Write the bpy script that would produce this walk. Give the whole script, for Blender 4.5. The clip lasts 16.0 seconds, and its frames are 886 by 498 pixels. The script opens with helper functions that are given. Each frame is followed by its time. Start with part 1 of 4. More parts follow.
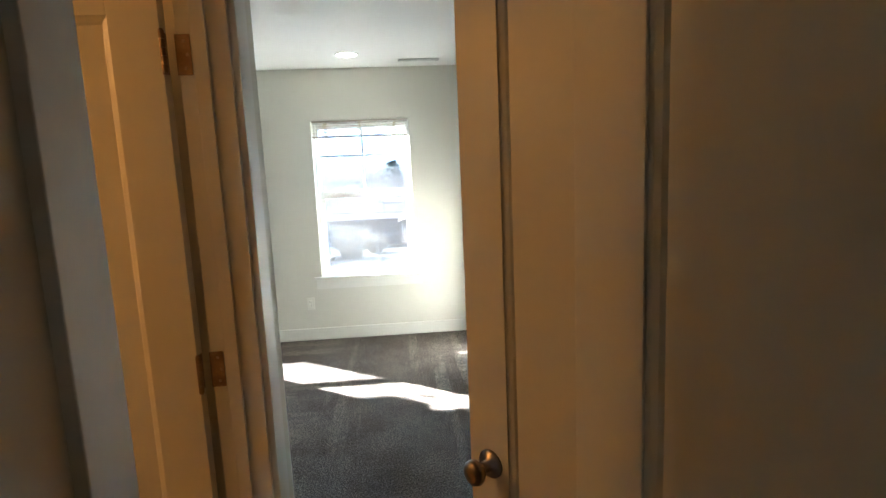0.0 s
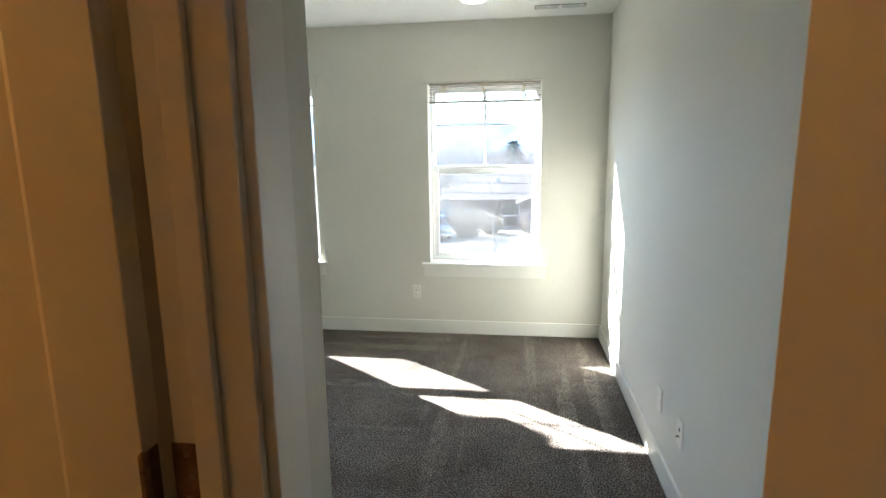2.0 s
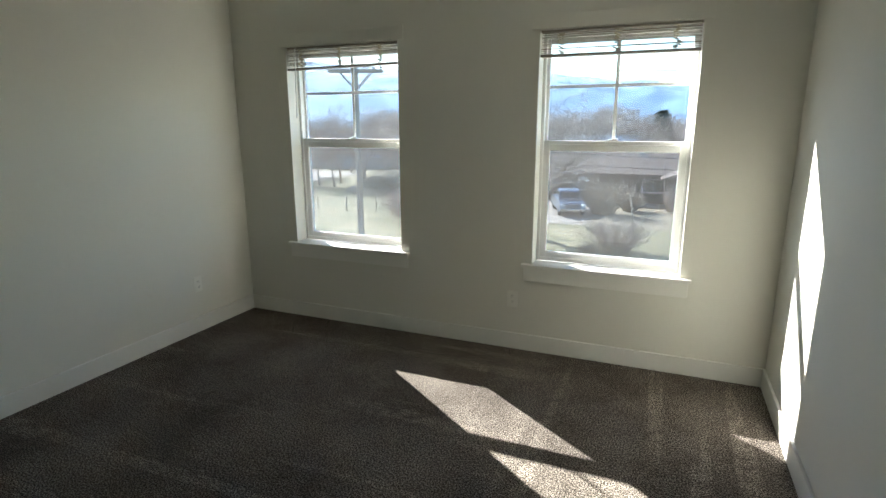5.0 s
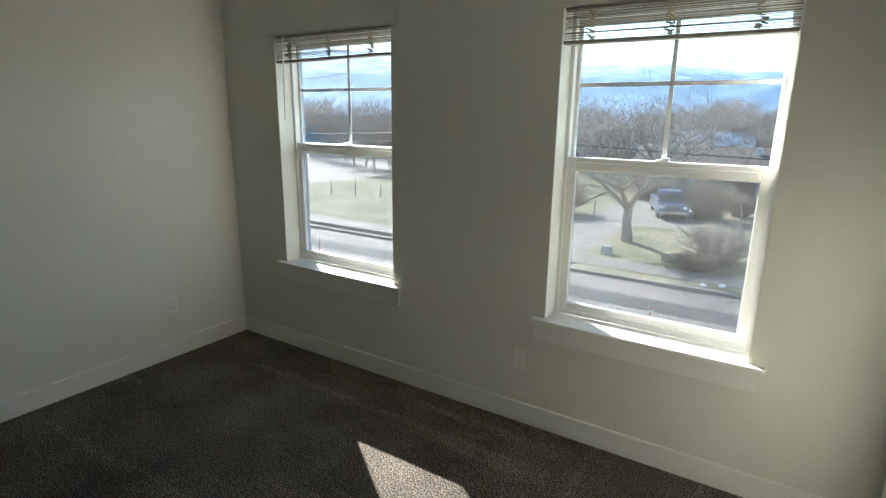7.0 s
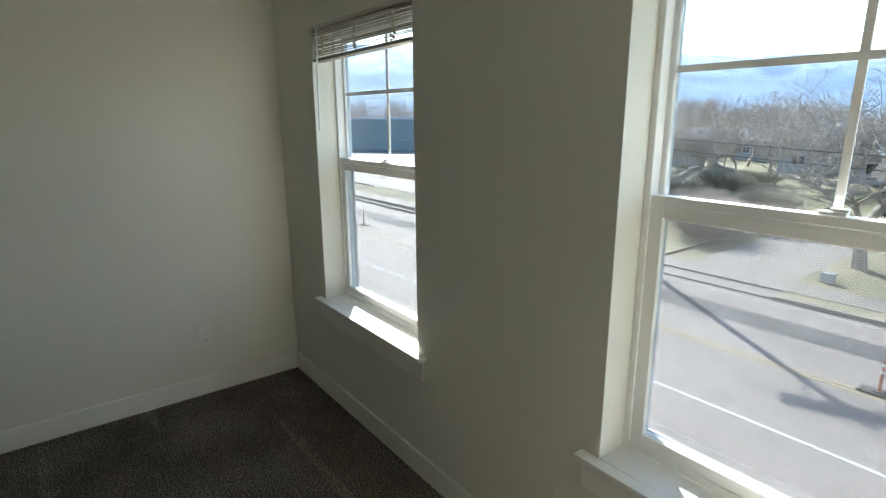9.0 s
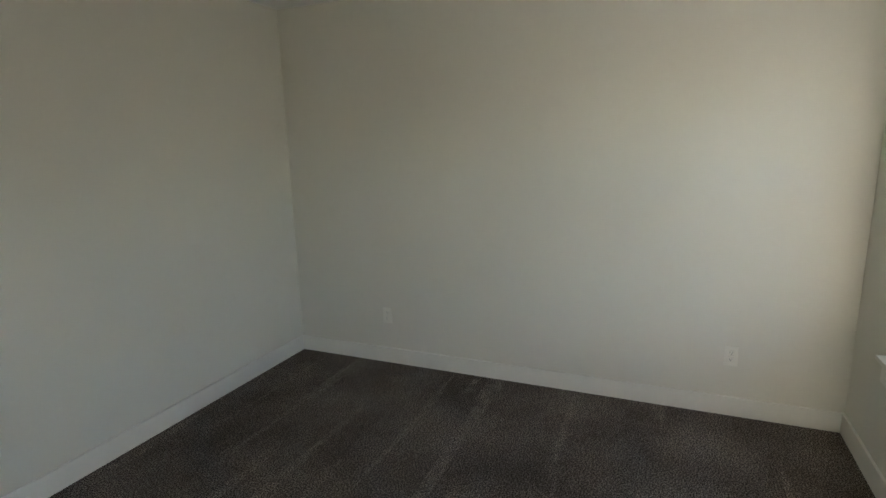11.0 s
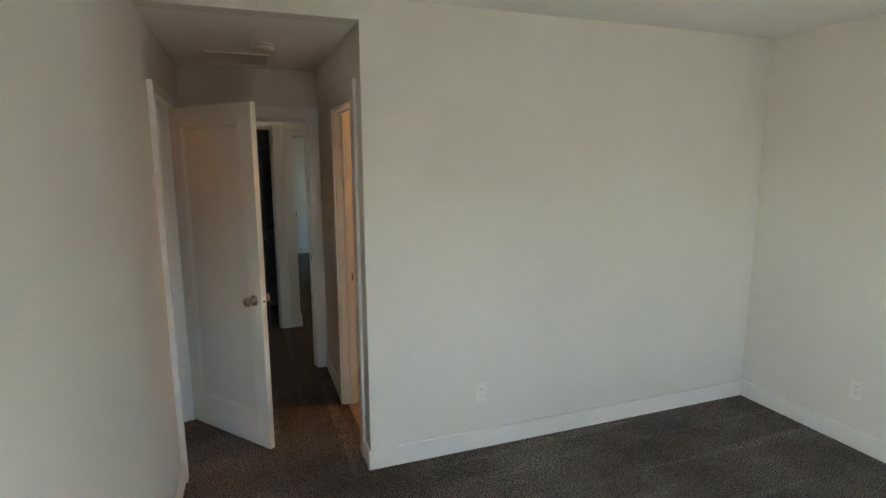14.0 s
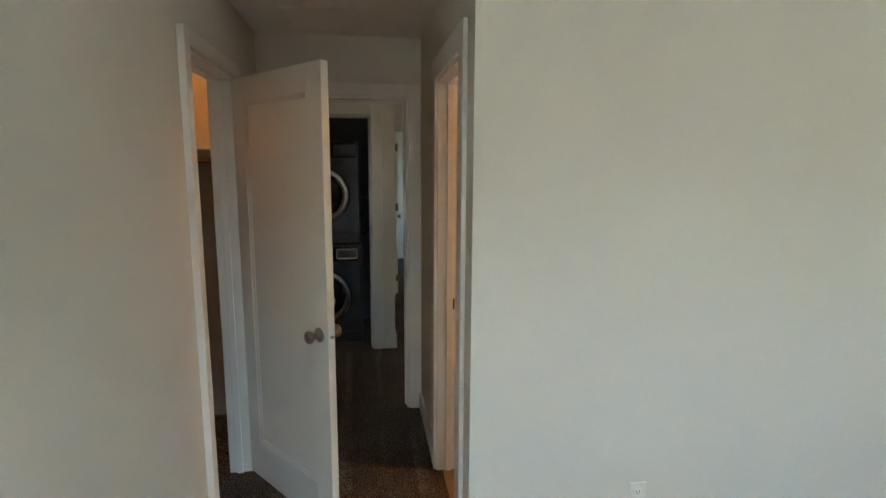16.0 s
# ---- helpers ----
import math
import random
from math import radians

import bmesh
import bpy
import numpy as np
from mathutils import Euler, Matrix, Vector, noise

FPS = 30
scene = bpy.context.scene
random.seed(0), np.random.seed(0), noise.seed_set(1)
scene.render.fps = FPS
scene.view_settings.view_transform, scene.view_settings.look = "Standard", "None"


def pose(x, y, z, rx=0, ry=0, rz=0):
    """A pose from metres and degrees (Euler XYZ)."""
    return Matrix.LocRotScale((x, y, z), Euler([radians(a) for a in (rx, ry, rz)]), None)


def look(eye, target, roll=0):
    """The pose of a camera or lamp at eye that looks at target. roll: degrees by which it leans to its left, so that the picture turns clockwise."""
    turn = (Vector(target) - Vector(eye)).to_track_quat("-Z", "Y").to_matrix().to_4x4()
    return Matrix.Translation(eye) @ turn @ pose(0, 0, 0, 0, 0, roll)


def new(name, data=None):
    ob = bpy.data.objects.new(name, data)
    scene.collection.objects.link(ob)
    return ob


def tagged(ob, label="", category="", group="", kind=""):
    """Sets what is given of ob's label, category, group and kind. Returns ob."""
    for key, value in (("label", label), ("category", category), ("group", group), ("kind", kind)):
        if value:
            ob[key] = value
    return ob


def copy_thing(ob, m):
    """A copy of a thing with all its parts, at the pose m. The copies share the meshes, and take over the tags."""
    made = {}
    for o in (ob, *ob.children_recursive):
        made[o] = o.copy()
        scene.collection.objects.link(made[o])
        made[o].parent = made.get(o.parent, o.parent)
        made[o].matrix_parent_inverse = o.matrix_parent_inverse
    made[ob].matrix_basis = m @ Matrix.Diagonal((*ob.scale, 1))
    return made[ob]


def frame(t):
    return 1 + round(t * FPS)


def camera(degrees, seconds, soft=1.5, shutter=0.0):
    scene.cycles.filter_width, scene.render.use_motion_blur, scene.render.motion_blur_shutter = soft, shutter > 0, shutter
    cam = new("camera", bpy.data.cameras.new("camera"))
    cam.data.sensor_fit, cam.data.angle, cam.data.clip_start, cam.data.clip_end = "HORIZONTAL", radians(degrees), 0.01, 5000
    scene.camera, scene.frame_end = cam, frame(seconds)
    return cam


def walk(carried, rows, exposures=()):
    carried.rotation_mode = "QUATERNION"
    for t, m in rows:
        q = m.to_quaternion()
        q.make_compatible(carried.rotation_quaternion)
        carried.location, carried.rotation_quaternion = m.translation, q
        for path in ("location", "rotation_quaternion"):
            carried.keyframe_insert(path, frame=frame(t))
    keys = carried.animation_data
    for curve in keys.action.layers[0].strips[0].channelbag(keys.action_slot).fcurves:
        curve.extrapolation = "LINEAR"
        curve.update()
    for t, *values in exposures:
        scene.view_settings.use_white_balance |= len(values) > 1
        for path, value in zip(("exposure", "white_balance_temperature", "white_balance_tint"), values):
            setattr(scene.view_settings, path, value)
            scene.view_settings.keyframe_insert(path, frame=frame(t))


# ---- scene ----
cam = camera(79.2, 16.0)
PATH = [
    (0, (-0.618, -5.092, 1.564), (-0.471, -3.121, 1.275), -2.5),
    (0.5, (-0.596, -4.93, 1.555), (-0.624, -2.958, 1.241), -2.3),
    (1, (-0.587, -4.771, 1.546), (-0.791, -2.812, 1.215), -2.1),
    (1.5, (-0.646, -4.568, 1.554), (-0.921, -2.623, 1.205), -1.2),
    (2, (-0.673, -4.357, 1.504), (-0.952, -2.411, 1.158), -0.8),
    (2.5, (-0.644, -4.124, 1.487), (-0.93, -2.179, 1.143), -0.9),
    (3, (-0.682, -3.908, 1.47), (-0.977, -1.965, 1.125), -0.2),
    (3.5, (-0.652, -3.703, 1.456), (-0.985, -1.765, 1.094), -0.24),
    (4, (-0.633, -3.55, 1.44), (-1.089, -1.645, 1.035), -0.5),
    (4.5, (-0.654, -3.481, 1.463), (-1.257, -1.625, 1.026), -0.5),
    (5, (-0.638, -3.397, 1.511), (-1.382, -1.596, 1.059), -0.12),
    (5.2, (-0.624, -3.352, 1.54), (-1.426, -1.579, 1.079), -0.02),
    (7.3, (-0.47, -2.213, 1.597), (-1.529, -0.587, 1.116), 1.1),
    (7.5, (-0.497, -2.084, 1.599), (-1.562, -0.461, 1.119), 1.5),
    (8, (-0.51, -1.786, 1.61), (-1.64, -0.21, 1.12), 1.6),
    (8.2, (-0.484, -1.658, 1.607), (-1.682, -0.132, 1.122), 1.1),
    (10.3, (-0.71, -0.917, 1.656), (-2.655, -0.968, 1.191), -2.6),
    (10.5, (-0.703, -0.903, 1.634), (-2.626, -1.218, 1.186), -3.0),
    (11, (-0.527, -0.926, 1.605), (-2.328, -1.699, 1.203), -1.4),
    (11.5, (-0.375, -0.848, 1.656), (-2.029, -1.898, 1.253), -0.2),
    (12, (-0.392, -0.724, 1.689), (-1.805, -2.078, 1.275), -0.5),
    (12.5, (-0.424, -0.701, 1.712), (-1.589, -2.277, 1.314), -0.5),
    (13, (-0.434, -0.727, 1.691), (-1.406, -2.434, 1.315), -0.9),
    (13.5, (-0.421, -0.748, 1.706), (-1.243, -2.536, 1.349), -0.6),
    (14, (-0.412, -0.786, 1.73), (-1.093, -2.637, 1.401), -0.2),
    (14.5, (-0.41, -0.874, 1.738), (-0.96, -2.771, 1.422), 0.1),
    (15, (-0.477, -1.148, 1.684), (-0.893, -3.079, 1.372), -0.0),
    (15.5, (-0.506, -1.448, 1.666), (-0.877, -3.388, 1.352), 0.4),
    (16, (-0.617, -1.746, 1.649), (-0.91, -3.699, 1.335), 0.3),
]
EXPOSURES = [(0.0, 4.85, 5800, 7), (1.0, 4.6, 5750, 7), (2.0, 4.55, 5950, 7), (2.5, 4.12, 6150, 6), (3.0, 3.62, 6250, 7), (5.0, 3.22, 6350, 6), (8.2, 2.9, 6400, 5), (10.3, 3.2, 6500, 8), (11.0, 3.78, 6600, 12), (11.5, 4.22, 6560, 12.5), (12.5, 4.48, 6520, 13), (16.0, 4.88, 6300, 10)]
walk(cam, [(t, look(e, g, r)) for t, e, g, r in PATH], EXPOSURES)

# ---- world and sun ----
SUN_WAY = Vector((1.38, -1.0, -1.04))
world = bpy.data.worlds.new("sky")
scene.world = world
world.use_nodes = True
wn = world.node_tree
sky = wn.nodes.new("ShaderNodeTexSky")
sky.sky_type = "NISHITA"
sky.sun_disc = False
sky.sun_elevation = radians(31.4)
sky.sun_rotation = radians(306)
sky.air_density, sky.dust_density, sky.ozone_density = 1.2, 0.5, 3.0
wn.links.new(sky.outputs[0], wn.nodes["Background"].inputs[0])
wn.nodes["Background"].inputs[1].default_value = 0.15
sun = new("sun", bpy.data.lights.new("sun", "SUN"))
sun.data.energy, sun.data.angle, sun.data.color = 5.0, radians(0.53), (1.0, 0.975, 0.925)
sun.rotation_euler = SUN_WAY.to_track_quat("-Z", "Y").to_euler()


def lamp(name, place, watts, colour, size):
    ob = new(name, bpy.data.lights.new(name, "POINT"))
    ob.data.energy, ob.data.color, ob.data.shadow_soft_size = watts, colour, size
    ob.location = place
    return ob


WARM = (1.0, 0.45, 0.14)
lamp("bath_lamp", (-2.45, -4.0, 2.14), 0.36, WARM, 0.12)
lamp("closet_lamp", (0.55, -4.78, 2.25), 0.10, WARM, 0.06)
lamp("hall_lamp", (-1.75, -5.9, 2.3), 0.03, (1.0, 0.62, 0.34), 0.08)
spot = new("recessed_lamp", bpy.data.lights.new("recessed_lamp", "SPOT"))
spot.data.energy, spot.data.spot_size, spot.data.spot_blend, spot.data.shadow_soft_size = 0.04, radians(130), 0.8, 0.06
spot.data.color = (1.0, 0.93, 0.84)
spot.location = (-0.989, -0.56, 2.49)


# ---- materials ----
def tree_of(name):
    m = bpy.data.materials.new(name)
    m.use_nodes = True
    nt = m.node_tree
    return m, nt, nt.nodes["Principled BSDF"]


def node(nt, kind, **values):
    n = nt.nodes.new(kind)
    for k, v in values.items():
        n.inputs[k.replace("_", " ")].default_value = v
    return n


def noise_of(nt, scale, detail=3.0, rough=0.55, coords=None):
    n = node(nt, "ShaderNodeTexNoise", Scale=scale, Detail=detail, Roughness=rough)
    nt.links.new(coords or position(nt), n.inputs["Vector"])
    return n.outputs["Fac"]


def position(nt):
    return nt.nodes.new("ShaderNodeNewGeometry").outputs["Position"]


def ramp(nt, fac, stops):
    r = nt.nodes.new("ShaderNodeValToRGB")
    r.color_ramp.elements[0].position, r.color_ramp.elements[0].color = stops[0][0], (*stops[0][1], 1)
    r.color_ramp.elements[1].position, r.color_ramp.elements[1].color = stops[-1][0], (*stops[-1][1], 1)
    for p, c in stops[1:-1]:
        r.color_ramp.elements.new(p).color = (*c, 1)
    nt.links.new(fac, r.inputs[0])
    return r.outputs[0]


def mix(nt, fac, a, b):
    m = nt.nodes.new("ShaderNodeMix")
    m.data_type = "RGBA"
    for sock, v in ((m.inputs[0], fac), (m.inputs[6], a), (m.inputs[7], b)):
        if isinstance(v, (float, int)):
            sock.default_value = v
        elif isinstance(v, tuple):
            sock.default_value = (*v, 1)
        else:
            nt.links.new(v, sock)
    return m.outputs[2]


def math_of(nt, op, a, b=0.0):
    m = nt.nodes.new("ShaderNodeMath")
    m.operation = op
    for i, v in enumerate((a, b)):
        if isinstance(v, (float, int)):
            m.inputs[i].default_value = v
        else:
            nt.links.new(v, m.inputs[i])
    return m.outputs[0]


def bump(nt, bsdf, height, strength, distance):
    b = node(nt, "ShaderNodeBump", Strength=strength, Distance=distance)
    nt.links.new(height, b.inputs["Height"])
    nt.links.new(b.outputs[0], bsdf.inputs["Normal"])


def surface(name, a, b, scale=6.0, rough=0.6, fine=150.0, relief=0.2, depth=0.002, metal=0.0, wear=0.08):
    """Two tones at a broad scale, a faint grain and fine relief."""
    m, nt, p = tree_of(name)
    broad = ramp(nt, noise_of(nt, scale), [(0.35, a), (0.65, b)])
    grain = noise_of(nt, fine, 4.0)
    shade = ramp(nt, grain, [(0.3, (1 - wear,) * 3), (0.7, (1.0,) * 3)])
    mul = nt.nodes.new("ShaderNodeMix")
    mul.data_type, mul.blend_type = "RGBA", "MULTIPLY"
    mul.inputs[0].default_value = 1.0
    nt.links.new(broad, mul.inputs[6]), nt.links.new(shade, mul.inputs[7])
    nt.links.new(mul.outputs[2], p.inputs["Base Color"])
    p.inputs["Roughness"].default_value, p.inputs["Metallic"].default_value = rough, metal
    if relief:
        bump(nt, p, grain, relief, depth)
    return m


M = {}
M["wall"] = surface("wall_paint", (0.69, 0.672, 0.592), (0.71, 0.69, 0.61), 1.3, 0.62, 190.0, 0.22, 0.0015, wear=0.02)
M["ceiling"] = surface("ceiling_paint", (0.80, 0.79, 0.75), (0.83, 0.82, 0.78), 1.1, 0.8, 160.0, 0.3, 0.002, wear=0.02)
M["trim"] = surface("trim_paint", (0.755, 0.74, 0.68), (0.785, 0.77, 0.71), 2.5, 0.36, 60.0, 0.05, 0.001, wear=0.02)
M["door"] = surface("door_paint", (0.67, 0.65, 0.56), (0.7, 0.68, 0.59), 2.0, 0.4, 70.0, 0.06, 0.001, wear=0.02)
M["vinyl"] = surface("vinyl", (0.84, 0.84, 0.82), (0.87, 0.87, 0.85), 4.0, 0.3, 90.0, 0.03, 0.001, wear=0.03)
M["plate"] = surface("plate_plastic", (0.75, 0.735, 0.655), (0.78, 0.765, 0.685), 20.0, 0.35, 120.0, 0.02, 0.001, wear=0.02)
M["slot"] = surface("socket_slot", (0.05, 0.05, 0.05), (0.09, 0.09, 0.09), 30.0, 0.6)
M["nickel"] = surface("satin_nickel", (0.28, 0.23, 0.17), (0.38, 0.32, 0.25), 18.0, 0.3, 300.0, 0.06, 0.0005, metal=1.0, wear=0.1)
M["hinge"] = surface("aged_hinge", (0.20, 0.13, 0.075), (0.30, 0.21, 0.13), 25.0, 0.34, 240.0, 0.1, 0.0005, metal=1.0, wear=0.15)
M["slat"] = surface("bamboo_slat", (0.17, 0.135, 0.09), (0.27, 0.22, 0.155), 14.0, 0.5, 220.0, 0.2, 0.001, wear=0.25)
M["rail"] = surface("blind_rail", (0.36, 0.31, 0.25), (0.45, 0.40, 0.33), 10.0, 0.5, 160.0, 0.1, 0.001, wear=0.15)
M["cord"] = surface("blind_cord", (0.42, 0.37, 0.26), (0.54, 0.48, 0.35), 60.0, 0.8, 300.0, 0.2, 0.001)
M["wand"] = surface("clear_wand", (0.66, 0.66, 0.62), (0.75, 0.75, 0.72), 20.0, 0.2)
M["steel"] = surface("graphite_steel", (0.035, 0.037, 0.042), (0.055, 0.057, 0.062), 6.0, 0.35, 200.0, 0.04, 0.0005, metal=0.6)
M["chrome"] = surface("chrome", (0.46, 0.455, 0.45), (0.58, 0.575, 0.57), 15.0, 0.16, 200.0, 0.02, 0.0005, metal=1.0)
M["darkglass"] = surface("dark_glass", (0.012, 0.012, 0.014), (0.02, 0.02, 0.022), 8.0, 0.08, 100.0, 0.0)
# the closet's dimness is put into this darker, browner wall colour
M["closetwall"] = surface("closet_dim_brown", (0.44, 0.36, 0.28), (0.50, 0.41, 0.32), 1.5, 0.65, 170.0, 0.2, 0.0015, wear=0.03)
M["rodmetal"] = surface("brass_rod", (0.60, 0.47, 0.25), (0.70, 0.56, 0.32), 20.0, 0.25, 150.0, 0.03, 0.0005, metal=1.0)
# shade inside the laundry recess is put into this dark grey
M["laundry"] = surface("laundry_shade_grey", (0.20, 0.21, 0.24), (0.25, 0.26, 0.29), 2.0, 0.7, 150.0, 0.2, 0.0015)
M["plank"] = surface("bath_plank", (0.30, 0.19, 0.11), (0.40, 0.27, 0.16), 5.0, 0.45, 90.0, 0.12, 0.001, wear=0.2)

# carpet: speckled cut pile with lighter tracks left by a vacuum cleaner
m, nt, p = tree_of("carpet")
pos = position(nt)
speck = noise_of(nt, 145.0, 1.8, 0.6, pos)
tuft = noise_of(nt, 200.0, 1.0, 0.6, pos)
patch = noise_of(nt, 1.7, 5.0, 0.62, pos)
base = ramp(nt, speck, [(0.40, (0.011, 0.0085, 0.007)), (0.5, (0.076, 0.064, 0.0535)), (0.60, (0.28, 0.248, 0.214))])
sep = nt.nodes.new("ShaderNodeSeparateXYZ")
nt.links.new(pos, sep.inputs[0])


def tracks(across, along, freq, low, high):
    """Thin broken lighter lines that run one way, at uneven spacing."""
    n = nt.nodes.new("ShaderNodeTexNoise")
    n.noise_dimensions = "2D"
    n.inputs["Scale"].default_value, n.inputs["Detail"].default_value = 1.0, 2.0
    c = nt.nodes.new("ShaderNodeCombineXYZ")
    nt.links.new(math_of(nt, "MULTIPLY", across, freq), c.inputs[0])
    nt.links.new(math_of(nt, "MULTIPLY", along, 0.35), c.inputs[1])
    nt.links.new(c.outputs[0], n.inputs["Vector"])
    return ramp(nt, n.outputs["Fac"], [(low, (0, 0, 0)), (high, (1, 1, 1))])


zone = nt.nodes.new("ShaderNodeMapRange")
nt.links.new(sep.outputs["X"], zone.inputs[0])
zone.inputs[1].default_value, zone.inputs[2].default_value = -1.35, -1.15
lines = mix(nt, zone.outputs[0], tracks(sep.outputs["Y"], sep.outputs["X"], 7.5, 0.59, 0.65), tracks(sep.outputs["X"], sep.outputs["Y"], 7.5, 0.59, 0.66))
worn = math_of(nt, "MULTIPLY", lines, ramp(nt, noise_of(nt, 14.0, 4.0, 0.7, pos), [(0.36, (0, 0, 0)), (0.60, (0.9, 0.9, 0.9))]))
light = nt.nodes.new("ShaderNodeMix")
light.data_type, light.blend_type = "RGBA", "MULTIPLY"
light.inputs[0].default_value = 1.0
nt.links.new(base, light.inputs[6])
nt.links.new(mix(nt, worn, ramp(nt, math_of(nt, "ADD", math_of(nt, "MULTIPLY", patch, 0.72), math_of(nt, "MULTIPLY", noise_of(nt, 30.0, 3.0, 0.6, pos), 0.28)), [(0.38, (0.60, 0.58, 0.57)), (0.62, (1.40, 1.39, 1.37))]), (1.75, 1.72, 1.68)), light.inputs[7])
nt.links.new(light.outputs[2], p.inputs["Base Color"])
p.inputs["Roughness"].default_value = 0.9
p.inputs["Specular IOR Level"].default_value = 0.08
p.inputs["Sheen Weight"].default_value = 0.09
p.inputs["Sheen Tint"].default_value = (0.9, 0.72, 0.55, 1)
bump(nt, p, math_of(nt, "ADD", speck, tuft), 1.0, 0.007)
M["carpet"] = m

# window glass, with a clear pass and a mirror gloss
m, nt, p = tree_of("glass")
nt.nodes.remove(p)
clear = node(nt, "ShaderNodeBsdfTransparent", Color=(0.60, 0.62, 0.63, 1))
gloss = node(nt, "ShaderNodeBsdfGlossy", Roughness=0.02)
fr = nt.nodes.new("ShaderNodeLayerWeight")
mx = nt.nodes.new("ShaderNodeMixShader")
gloss_part = math_of(nt, "ADD", math_of(nt, "MULTIPLY", math_of(nt, "POWER", fr.outputs["Facing"], 5.0), 0.5), 0.025)
nt.links.new(gloss_part, mx.inputs[0]), nt.links.new(clear.outputs[0], mx.inputs[1]), nt.links.new(gloss.outputs[0], mx.inputs[2])
nt.links.new(mx.outputs[0], nt.nodes["Material Output"].inputs[0])
M["glass"] = m

# fine insect mesh: a little dull grey wire, the rest open, which dims what lies behind it
m, nt, p = tree_of("screen_mesh")
nt.nodes.remove(p)
wires = node(nt, "ShaderNodeBsdfTranslucent", Color=(0.50, 0.44, 0.39, 1))
open_part = node(nt, "ShaderNodeBsdfTransparent", Color=(0.86, 0.86, 0.87, 1))
mx = nt.nodes.new("ShaderNodeMixShader")
weave = ramp(nt, noise_of(nt, 3.0), [(0.3, (0.045, 0.045, 0.045)), (0.7, (0.065, 0.065, 0.065))])
nt.links.new(weave, mx.inputs[0])
nt.links.new(open_part.outputs[0], mx.inputs[1]), nt.links.new(wires.outputs[0], mx.inputs[2])
nt.links.new(mx.outputs[0], nt.nodes["Material Output"].inputs[0])
M["screen"] = m


def glowing(name, colour, power):
    m, nt, p = tree_of(name)
    p.inputs["Base Color"].default_value = (0.8, 0.8, 0.8, 1)
    p.inputs["Emission Color"].default_value, p.inputs["Emission Strength"].default_value = (*colour, 1), power
    return m


M["lens"] = glowing("lamp_lens", (1.0, 0.93, 0.82), 1.2)
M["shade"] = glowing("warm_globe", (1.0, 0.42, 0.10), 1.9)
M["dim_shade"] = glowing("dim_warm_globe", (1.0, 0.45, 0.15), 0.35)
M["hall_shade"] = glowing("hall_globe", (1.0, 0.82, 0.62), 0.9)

# outdoors
M["asphalt"] = surface("asphalt", (0.2, 0.162, 0.138), (0.25, 0.205, 0.176), 0.35, 0.85, 18.0, 0.4, 0.01, wear=0.25)
M["patch"] = surface("dark_asphalt", (0.055, 0.05, 0.048), (0.08, 0.075, 0.072), 0.5, 0.9, 14.0, 0.4, 0.01, wear=0.3)
M["concrete"] = surface("concrete", (0.175, 0.148, 0.124), (0.24, 0.203, 0.17), 0.6, 0.85, 10.0, 0.3, 0.01, wear=0.15)
M["yellow"] = surface("yellow_line", (0.34, 0.25, 0.12), (0.4, 0.31, 0.17), 2.0, 0.8, 20.0, 0.2, 0.005, wear=0.35)
M["white_line"] = surface("white_line", (0.58, 0.58, 0.56), (0.68, 0.68, 0.66), 2.0, 0.8, 20.0, 0.2, 0.005, wear=0.35)
M["grass"] = surface("winter_grass", (0.115, 0.112, 0.045), (0.3, 0.25, 0.145), 0.35, 0.95, 6.0, 0.8, 0.05, wear=0.45)
M["straw"] = surface("dry_grass", (0.19, 0.155, 0.1), (0.27, 0.222, 0.15), 0.5, 0.95, 5.0, 0.9, 0.08, wear=0.5)
M["bark"] = surface("bark", (0.28, 0.24, 0.205), (0.4, 0.35, 0.305), 2.5, 0.95, 12.0, 0.8, 0.03, wear=0.4)
M["twig"] = surface("twig", (0.38, 0.3, 0.25), (0.5, 0.41, 0.345), 0.8, 0.95, 5.0, 0.3, 0.01, wear=0.3)
M["evergreen"] = surface("evergreen", (0.13, 0.14, 0.1), (0.21, 0.215, 0.155), 0.8, 0.9, 8.0, 0.5, 0.03, wear=0.4)
M["shrub"] = surface("shrub", (0.312, 0.263, 0.200), (0.438, 0.369, 0.288), 0.8, 0.95, 6.0, 0.5, 0.03, wear=0.4)
M["siding"] = surface("dark_siding", (0.05, 0.034, 0.028), (0.075, 0.052, 0.042), 1.0, 0.8, 20.0, 0.3, 0.01, wear=0.25)
M["shingle"] = surface("brown_shingle", (0.1, 0.072, 0.06), (0.15, 0.11, 0.092), 0.8, 0.95, 7.0, 0.6, 0.02, wear=0.4)
M["pale_siding"] = surface("pale_siding", (0.4, 0.43, 0.46), (0.48, 0.51, 0.54), 0.5, 0.8, 8.0, 0.2, 0.01, wear=0.15)
M["grey_metal"] = surface("grey_metal_siding", (0.17, 0.215, 0.245), (0.21, 0.255, 0.285), 0.3, 0.6, 6.0, 0.2, 0.02, wear=0.2)
M["roof_white"] = surface("pale_roof", (0.34, 0.39, 0.46), (0.42, 0.47, 0.54), 0.4, 0.7, 5.0, 0.2, 0.02, wear=0.12)
M["roof_grey"] = surface("grey_roof", (0.26, 0.26, 0.28), (0.34, 0.34, 0.36), 0.5, 0.9, 5.0, 0.3, 0.02, wear=0.3)
M["pole"] = surface("pole_timber", (0.30, 0.26, 0.22), (0.40, 0.35, 0.30), 1.2, 0.95, 10.0, 0.5, 0.01, wear=0.35)
M["porcelain"] = surface("porcelain", (0.45, 0.45, 0.46), (0.55, 0.55, 0.56), 10.0, 0.3)
